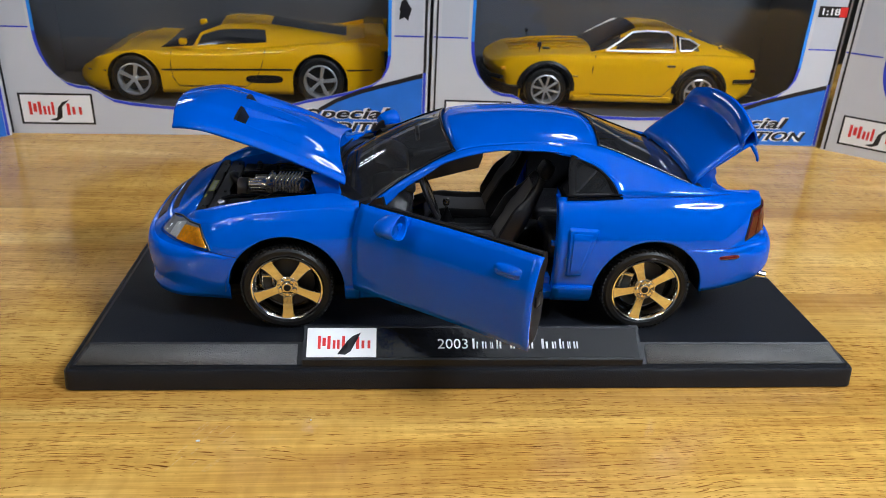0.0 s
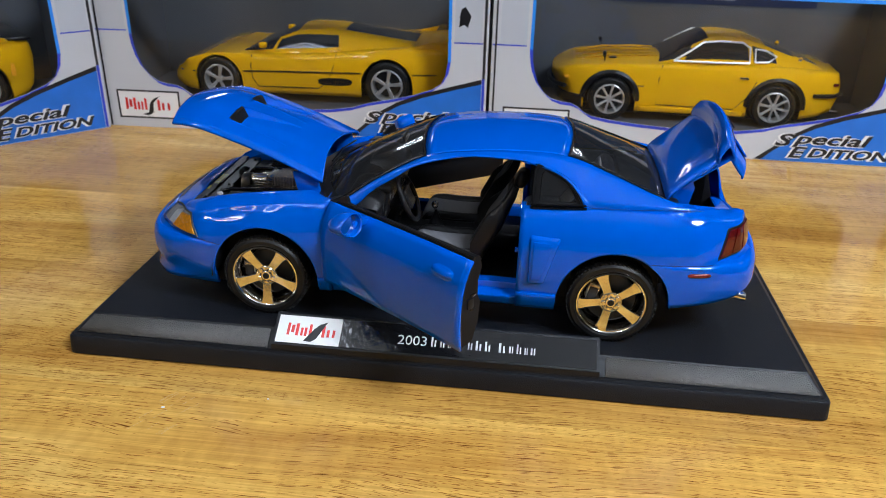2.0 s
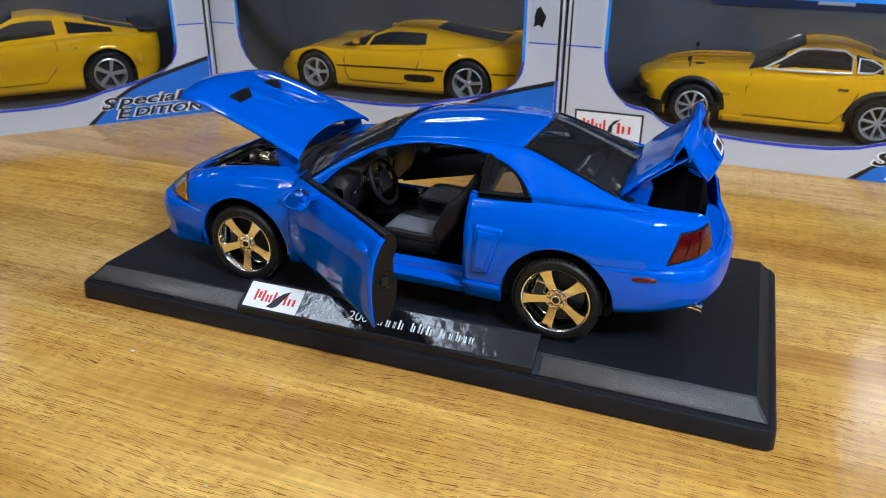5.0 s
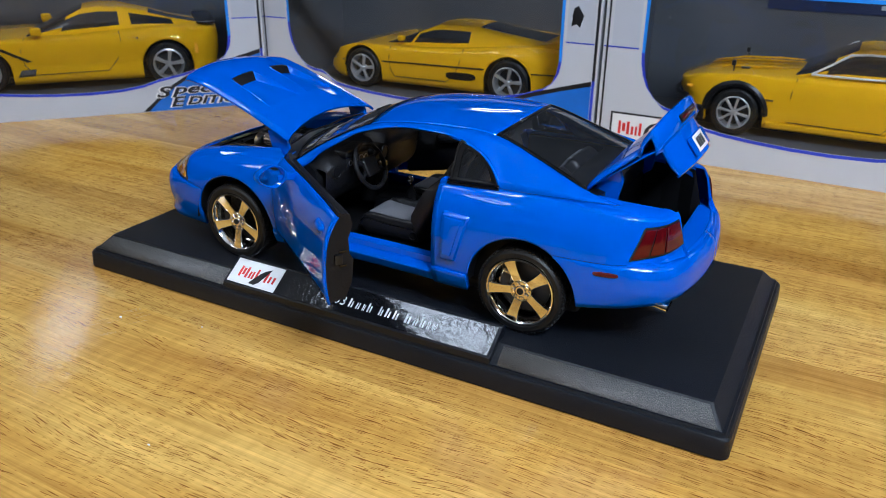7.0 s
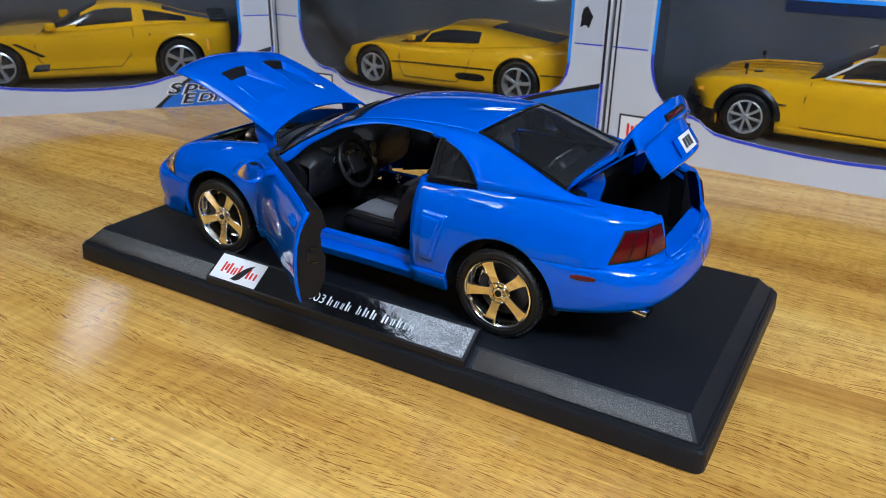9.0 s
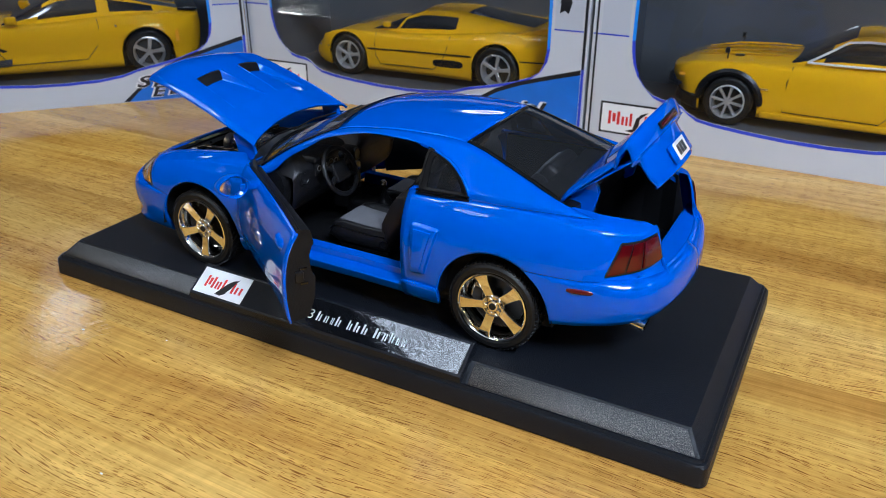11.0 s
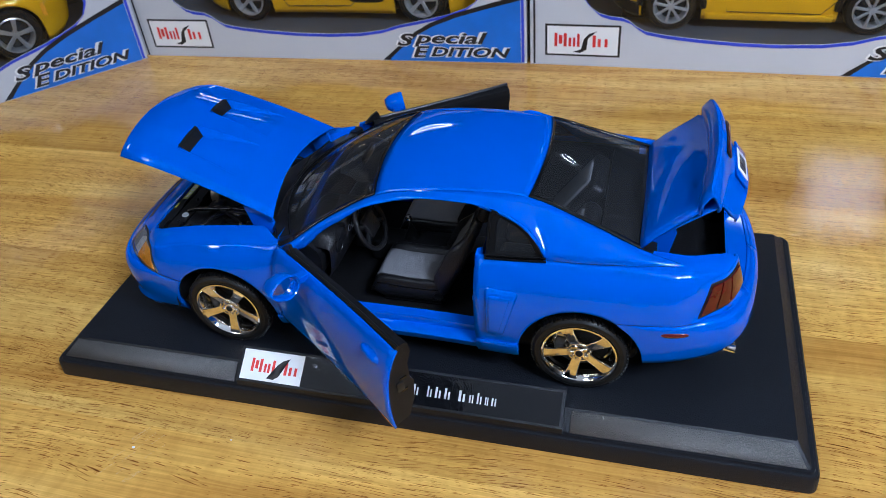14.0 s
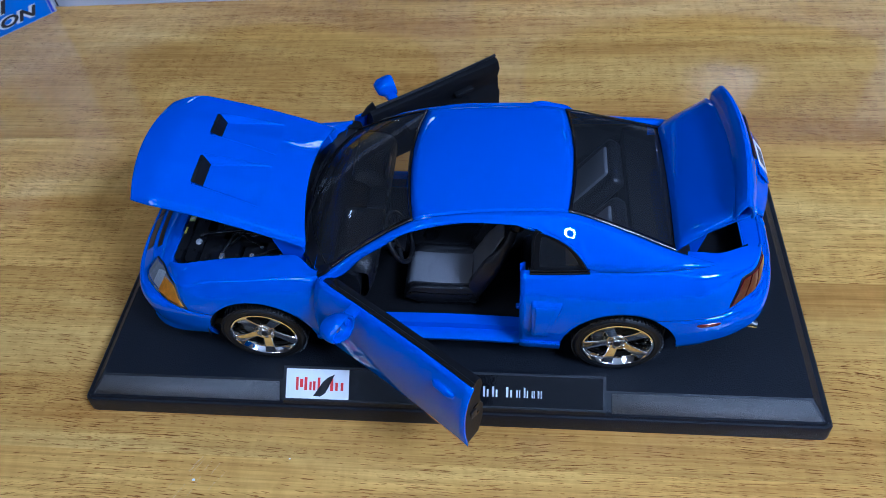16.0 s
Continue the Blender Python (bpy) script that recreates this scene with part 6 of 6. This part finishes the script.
def long_nose_car():
    """Long-bonnet fastback coupe with bright window trim and black arch flares."""
    sh = Shell(
        plan=[(-112, 0), (-111, 14), (-107, 28), (-98, 37), (-80, 42.5), (-62, 44.5), (-30, 44.5), (10, 44.8), (50, 45.2), (66, 45.5), (90, 43.5), (106, 40), (114, 34), (116, 18), (116.5, 0)],
        side=[(6, -3), (10, -1.5), (16, -0.4), (24, 0), (34, 0), (40, -0.8), (45, -3), (50, -7)],
        nose=[(6, -8), (12, -4), (18, -6), (24, -3), (30, 0), (36, -1), (42, -6), (48, -12)],
        tail=[(8, -8), (16, -3), (24, -1), (32, 0), (40, -1.5), (48, -5)],
        nose_at=(-88, -108), tail_at=(96, 112),
        top=[(-112, 35), (-104, 39), (-90, 42.5), (-64, 45), (-30, 46), (10, 46.5), (50, 47.5), (75, 47.5), (100, 46), (116.5, 44)],
        bottom=[(-112, 13), (-90, 8.5), (85, 8.5), (116.5, 15)],
        arches=[(-64, 17, 20.5), (64, 17, 20.5)])
    st = [(-24, 34, 46, 33, 46.5, 0), (-14, 36, 46.5, 31, 54, 4), (-4, 37, 46.5, 28, 62, 6), (6, 38, 46.8, 26, 68.5, 8), (20, 38.5, 47, 26, 70, 2), (38, 38.5, 47.3, 26, 69.5, -1), (46, 38.5, 47.5, 26, 68.5, -2), (50, 38.5, 47.5, 26, 67.5, -3), (62, 38.3, 47.5, 25.5, 63.5, -4), (68, 38.2, 47.5, 25.5, 61, -4), (84, 37, 47, 27, 54.5, -2), (102, 36, 46, 30, 47.5, 0)]
    st = [(q[0] - 5, *q[1:]) for q in st]
    car = show_car("yellow long-nosed model coupe with bright window trim inside box", sh, [(-112, 0.5), (-60, 2.5), (-25, 3), (116, 1)], st,
                   lambda i, k, roof: (roof and i < 3) or (not roof and k >= 2 and i <= 1) or (not roof and 1 <= k <= 3 and (2 <= i <= 5 or 7 <= i <= 8)) or (roof and 8 <= i <= 9 and k < 8),
                   [(-64, 38.5, 17, 8, 12, 1.7), (64, 38.5, 17, 8, 12, 1.7)], squat=0.88)
    for x in (-64, 64):
        arc = [(x + 21.6 * math.cos(math.pi * k / 16), 17 + 21.6 * math.sin(math.pi * k / 16)) for k in range(17)]
        side_line(car, sh, [p for p in arc if p[1] > 12.5], 2.3, SATIN, "arch_flare")
    side_line(car, sh, [(-25, 45.5), (-27, 35), (-27, 14.5), (33, 14.0), (42, 24), (47, 36), (49, 47)], 0.42)
    both("sill", sh.skin(-41, 41, None, 13.2, rows=4, off=1.5), YELLOW, car, thick=1.6)
    both("air_dam", sh.skin(sh.xs[0], -86, None, 19.0, rows=5, off=0.8), SATIN, car, "black lower air dam", thick=1.2)
    for yy in (8, 22):
        both("bonnet_ridge", tube([(-92, yy * 0.8, 43.6), (-70, yy, 47.2), (-45, yy, 48.6), (-27, yy * 0.95, 49.0)], [0.3, 0.8, 0.8, 0.4], 6), YELLOW, car)
    both("bonnet_vent", rbox(-66, -60, 21.5, 27, 46.2, 47.4, 0.4), SATIN, car)
    both("exhaust", shift(lathe([(1.0, 0), (1.3, 0), (1.3, 6), (1.0, 6), (0.9, 1)], 12, "x"), 113, 24, 11.5), CHROME, car)
    trim = [(-12, 39, 49.5), (0, 36.0, 58), (10, 32, 65.5), (22, 30.2, 66.6), (40, 30.2, 66.2), (46, 32, 62), (46, 37.5, 50), (20, 39.2, 49.6), (-12, 39, 49.5)]
    trim2 = [(50, 37.6, 51), (50, 32.2, 61.5), (58, 32.6, 60.5), (66, 34.5, 56), (60, 37.6, 51.5), (50, 37.6, 51)]
    for t in (trim, trim2):
        t = [(x - 5, y + 1.1, 47 + (z - 47) * 0.88) for x, y, z in t]
        part("window_trim", tube(t, 0.8, 6), TRIM, car)
        part("window_trim", mirror(tube(t, 0.8, 6)), TRIM, car)
    for sg in (-1, 1):
        part("fender_mirror", join(rbox(-72, -69, sg * 33 - 1.6, sg * 33 + 1.6, 49, 53, 0.8), tube([(-70, sg * 33, 45), (-70, sg * 33, 50)], 0.5, 6)), SATIN, car)
        part("door_handle", rbox(34, 41, sg * 45 - 0.8, sg * 45 + 0.8, 38, 40, 0.5), CHROME, car)
        part("front_bumper", tube([(-100, sg * 38, 25), (-108, sg * 30, 25), (-112.5, sg * 12, 25), (-113, 0, 25)], 1.8, 8), SATIN, car)
        part("rear_bumper", tube([(92, sg * 44.5, 28), (108, sg * 41, 28), (116, sg * 32, 28), (118, 0, 28)], 1.6, 8), SATIN, car)
        part("side_marker", rbox(-101, -97, sg * 37.5 - 0.6, sg * 37.5 + 0.6, 31, 33.4, 0.4), AMBER, car)
        part("tail_marker", rbox(106, 110, sg * 40.5 - 0.6, sg * 40.5 + 0.6, 35, 37.6, 0.4), RED, car)
        part("roof_badge", lathe([(0.05, 0.5), (1.6, 0.4), (1.8, 0)], 14), CHROME, car, at=pose(0.079, sg * 0.0355, 0.054))
        part("nameplate_bar", rbox(-48, -38, sg * 44.7 - 0.3, sg * 44.7 + 0.3, 28.2, 29.6), CHROME, car)
    return car


def sports_car():
    """Modern front-engined sports coupe with a black side vent."""
    sh = Shell(
        plan=[(-121, 0), (-119, 18), (-113, 34), (-100, 44), (-75, 50), (-45, 50), (0, 49.5), (40, 51), (75, 52.5), (100, 50), (115, 44), (122, 30), (124, 14), (124.5, 0)],
        side=[(6, -3), (10, -1), (15, 0), (20, -2.2), (26, -1.2), (32, 0), (38, 0), (43, -1.5), (48, -5), (53, -9)],
        nose=[(6, -5), (10, -1), (15, 0), (22, -2), (30, -7), (38, -14), (48, -20)],
        tail=[(8, -8), (16, -3), (26, -1), (38, 0), (46, -1), (53, -4)],
        nose_at=(-96, -118), tail_at=(98, 120),
        top=[(-121, 26), (-110, 33), (-95, 40), (-75, 45), (-45, 46), (0, 47), (40, 50), (75, 51.5), (100, 51), (124.5, 49)],
        bottom=[(-121, 10), (-95, 7), (95, 7.5), (124.5, 14)],
        arches=[(-75, 18.5, 21.5), (75, 19, 22)])
    st = [(-40, 40, 46, 39, 46.4, 0), (-26, 41, 46.5, 34, 54, 5), (-12, 42, 47, 30, 61, 7), (2, 42, 47.2, 27.5, 67, 6), (20, 42, 48, 27, 68.5, 2), (38, 42, 50, 26.5, 67.5, -1), (44, 42, 50, 26.5, 66.5, -2), (48, 42, 50.3, 26, 65.5, -2), (66, 41, 51, 25.5, 61.5, -3), (84, 40, 51.3, 26, 56.5, -2), (108, 39, 51, 30, 51.8, 0)]
    car = show_car("yellow model sports coupe with black side vent inside box", sh, [(-121, 0.5), (-75, 2), (-40, 2.5), (124, 1)], st,
                   lambda i, k, roof: (roof and i < 3) or (not roof and k >= 2 and i <= 1) or (not roof and 1 <= k <= 3 and (2 <= i <= 4 or 7 <= i <= 8)) or (roof and 8 <= i <= 9 and k < 8),
                   [(-75, 43.5, 18.5, 5, 13, 3.0), (75, 45, 19, 5, 14, 3.0)])
    side_line(car, sh, [(-40, 46), (-44, 36), (-43, 24), (-36, 15), (24, 16), (33, 26), (37, 42), (36, 49)], 0.42)
    for g in (sh.patch([(-62, 38), (-58, 38.5), (-36, 26.5), (-40, 25.5)], 0.3, n=5), sh.patch([(-46, 20), (-34, 20.5), (-36, 14), (-50, 13.5)], 0.3, n=4)):
        part("side_vent", mirror(g), SATIN, car, "black side vent")
        part("side_vent", g, SATIN, car, "black side vent")
    for sg in (-1, 1):
        part("door_mirror", rbox(-34, -25, sg * 50 - 4, sg * 50 + 4, 48, 55, 2.2, 3), YELLOW, car)
        part("fuel_flap", rbox(50, 52, sg * 51 - 0.4, sg * 51 + 0.4, 42, 44, 0.3), CHROME, car)
        part("side_marker", rbox(99, 102.5, sg * 49.6 - 0.6, sg * 49.6 + 0.6, 27, 37, 0.5), AMBER, car)
    part("rear_spoiler", rbox(104, 121, -38, 38, 51.5, 54, 0.9), SATIN, car)
    return car


# ---- the window boxes ----
EDGE = [(28, 116), (28, 90), (28, 74), (28.6, 66), (30.5, 58), (34, 50), (40, 42.5), (46, 38.2), (53, 36.2), (61, 35.4), (66, 33.2), (71, 29.2), (77, 26.2), (90, 24.0), (110, 22.0), (135, 20.4), (160, 20.0), (185, 21.0), (203, 23.6), (216, 27.6), (234, 31.2), (252, 35.4), (266, 40.4), (274, 45.6), (278.4, 53), (280, 62), (280, 80), (280, 116)]


def window_box(x, y, turned, width, label, car, car_at, badge=False, tall=132.0, deep=128.0, sag=0.0):
    b = thing("window_box", x, y, 0, label, "toy box", "window boxes behind the car", turned)
    edge = [(u * width / 308.0, v) for u, v in EDGE]
    top = 116.0
    # card front in columns round the opening
    quads_p, quads_f = [], []

    def quad(*p):
        n = len(quads_p)
        quads_p.extend(p)
        quads_f.append([n, n + 1, n + 2, n + 3])

    def col(u0, a0, b0, u1, a1, b1):
        quad((u0, 0, a0), (u1, 0, a1), (u1, 0, b1), (u0, 0, b0))

    col(0, 0, tall, edge[0][0], 0, tall)
    col(edge[-1][0], 0, tall, width, 0, tall)
    for (u0, v0), (u1, v1) in zip(edge, edge[1:]):
        if u1 - u0 > 1e-6:
            col(u0, 0, v0, u1, 0, v1)
            col(u0, top, tall, u1, top, tall)
    part("front_card", (quads_p, quads_f), WHITEC, b, thick=0.8, smooth=0)
    for name, geo in (("side_card", rbox(0, 0.8, 0.9, deep, 0, tall)), ("side_card", rbox(width - 0.8, width, 0.9, deep, 0, tall)), ("top_card", rbox(0.9, width - 0.9, 0.9, 10, tall - 0.8, tall)), ("top_card", rbox(0.9, width - 0.9, deep - 24, deep, tall - 0.8, tall)), ("back_card", rbox(0.9, width - 0.9, deep - 0.8, deep, 0.9, tall - 0.9)), ("bottom_card", rbox(0.9, width - 0.9, 0.9, deep - 0.9, 0, 0.8))):
        part(name, geo, WHITEC, b, smooth=0)
    part("inner_lining", join(rbox(2, 2.8, 2, deep - 2, 13, tall - 2), rbox(width - 2.8, width - 2, 2, deep - 2, 13, tall - 2), rbox(3, width - 3, deep - 4, deep - 3.2, 13, tall - 2)), BACKC, b, "dark grey inner lining", smooth=0)
    part("inner_floor", rbox(3, width - 3, 3, deep - 4, 1, 17.4), BACKC, b, "dark tray floor", smooth=0)
    # blue border round the opening
    def offset(pts, d):
        out = []
        for i, p in enumerate(pts):
            a, c = np.array(pts[max(i - 1, 0)]), np.array(pts[min(i + 1, len(pts) - 1)])
            t = (c - a) / np.linalg.norm(c - a)
            out.append((p[0] + t[1] * -d * -1 * -1, p[1] + t[0] * -d))
        return out
    o_in, o_out = edge, offset(edge, 2.3)
    part("window_border", grid([[(u, -0.15, v) for u, v in o_in[2:-2]], [(u, -0.15, v) for u, v in o_out[2:-2]]]), NAVYC, b, "blue printed window border", smooth=0)
    for sl in (slice(0, 3), slice(-3, None)):
        part("window_border", grid([[(u, -0.15, v) for u, v in o_in[sl]], [(u, -0.15, v) for u, v in o_out[sl]]]), SKYC, b, "light blue printed window border", smooth=0)
    part("window_border", rbox(edge[0][0] - 2, edge[-1][0] + 2, -0.2, 0.0, top, top + 2.4), SKYC, b, smooth=0)
    # clear window, leaning back towards the top
    pane = []
    for v in [18 + 13 * q for q in range(5)] + [70.2, 70.5, 86, 96, 106, top + 1]:
        yy = 1.6 + math.tan(radians(sag)) * max(0.0, v - 70.0)
        pane.append([(edge[0][0] - 3 + (edge[-1][0] - edge[0][0] + 6) * j / 8, yy, v) for j in range(9)])
    p = part("window_pane", grid(pane), BOXPANE, b, "clear glossy plastic window folded back near its top", smooth=10)
    p.visible_shadow = False
    # print on the card
    k = width / 308.0

    def print_(name, geo, material, lb=""):
        part(name, geo, material, b, lb, smooth=0)

    def blk(u0, u1, v0, v1, lift, h=0.12):
        return rbox(u0, u1, -lift - h, -lift, v0, v1)

    print_("grey_print_area", blk(6, 26, 77, tall - 1, 0.02), GREYC)
    print_("grey_print_area", blk(282.4 * k, width - 5, 77, tall - 1, 0.02), GREYC)
    print_("print_line", blk(0.5, 26, 76.0, 77.0, 0.06), NAVYC)
    print_("print_line", blk(282.2 * k, width - 4, 76.0, 77.0, 0.06), NAVYC)
    print_("edge_line", blk(width - 3.6, width - 1.6, 50, tall - 0.5, 0.08), BLACKC)
    print_("edge_line", blk(width - 3.6, width - 1.6, 0.5, 50, 0.08), NAVYC)
    print_("edge_line", blk(2.2, 3.6, 0.5, tall - 0.5, 0.08), BLACKC)
    black_area = [(200 * k, 0.4), (209 * k, 8), (226 * k, 22), (238 * k, 29), (256 * k, 36), (280 * k, 43), (width - 4, 49.6), (width - 4, 0.4)]
    blue_area = [(205 * k, 0.4), (213 * k, 8), (229 * k, 20.5), (240 * k, 26.6), (258 * k, 33.4), (281 * k, 40), (width - 4, 46), (width - 4, 0.4)]
    print_("swoosh_edge", prism(black_area, -0.16, -0.04, "y"), BLACKC)
    print_("swoosh", prism(blue_area, -0.28, -0.16, "y"), BLUEC, "blue printed swoosh")
    up = pose(0, 0, 0, 90, 0, 0)

    def word(text, u, v, size, w, lift, mat, bold):
        letters("print_letters", text, size, mat, b, pose(u * k * MM, -lift * MM, v * MM, 90, 0, 0), shear=0.28, depth=0.05, width=w * k, bold=bold)

    for text, u, v, size, w in (("S", 211.5, 12.2, 13.0, 13.5), ("pecial", 225.8, 14.4, 11.6, 55), ("E", 222.5, 3.4, 12.0, 13), ("DITION", 236.5, 4.4, 9.6, 59)):
        word(text, u, v, size, w + 1.4, 0.34, WHITEP, 0.85)
        word(text, u + 0.4, v, size, w, 0.46, BLACKC, 0.3)
    # maker's logo panel as plain shapes
    print_("logo_frame", blk(10.5, 62, 7.0, 30.0, 0.05), BLACKC, "dark frame of the logo panel")
    print_("logo_panel", blk(12.0, 60.5, 8.4, 28.6, 0.18), WHITEP)
    for u0, u1, v0, v1 in ((17, 19.0, 14, 23.6), (20.0, 22.4, 16, 22.2), (23.4, 25.5, 14, 23.6), (26.8, 28.6, 14.2, 20.4), (29.8, 31.4, 14, 20.6), (32.6, 34.4, 14, 23.4), (43.2, 45.4, 14, 22.6), (46.8, 48.8, 14.4, 20.2), (51.4, 53.4, 14.4, 20.2)):
        print_("logo_block", blk(u0, u1, v0, v1, 0.31, 0.08), REDC)
    stroke = [(30, 10.2), (35, 9.6), (39.2, 12), (39.4, 16), (40, 20), (46, 25.6), (40.4, 23.4), (37.2, 19.6), (37.0, 15.4), (35.4, 12.2)]
    print_("logo_stroke", prism(stroke, -0.44, -0.33, "y"), BLACKC)
    # header print on the lining: pale outlined mark and a blue band
    print_("header_band", rbox(90 * k, 260 * k, deep - 4.6, deep - 4.2, 96, 122), BLUEC2, "dark blue header print")
    part("header_mark", join(*[rbox(u * k, (u + 26) * k, deep - 5.0, deep - 4.7, v, v + 3) for u, v in ((168, 100), (168, 106), (168, 112))]), GREYP, b, smooth=0)
    if badge:
        print_("emblem", prism([(285.4 * k, 88), (288.2 * k, 92), (285.6 * k, 95), (287 * k, 101), (290 * k, 103), (292.5 * k, 99), (294.6 * k, 96), (291.4 * k, 92), (292 * k, 87.6), (289.4 * k, 89.8)], -0.3, -0.16, "y"), BLACKC)
    print_("scale_badge", blk(283.5 * k, 304 * k, 100.5, 108.5, 0.16), BLACKC) if not badge else None
    if not badge:
        print_("scale_badge_end", blk(299.5 * k, 305.5 * k, 100.9, 108.1, 0.30, 0.1), REDC)
        letters("scale_letters", "1:18", 6.5, WHITEP, b, pose(284.6 * k * MM, -0.34 * MM, 102.4 * MM, 90, 0, 0), depth=0.04, width=14, bold=0.15)
    if car is None:
        return b
    cx, cy, cz, size = car_at
    car.matrix_basis = b.matrix_basis @ pose(cx * MM, cy * MM, cz * MM) @ Matrix.Scale(size, 4)
    return b


BLUEC2 = plain("dark_blue_header_print", (0.012, 0.02, 0.06), rough=0.4, vary=0.3, vary_scale=20)
window_box(-307.5, 250.0, 2.05, 306.5, "white and blue window box with a yellow low sports model", wedge_car(), (155.4, 77.5, 17.5, 0.977), badge=True, sag=22.0)
window_box(1.5, 261.0, -0.5, 313.0, "white and blue window box with a yellow long-nosed coupe", long_nose_car(), (155, 67.5, 17.5, 0.975))
window_box(-506.3, 13.1, 48.8, 308.0, "white and blue window box with a yellow sports coupe", sports_car(), (153.3, 74.7, 17.5, 0.977))
window_box(314.6, 252.0, -41.0, 308.0, "white and blue window box turned towards the table", None, None)
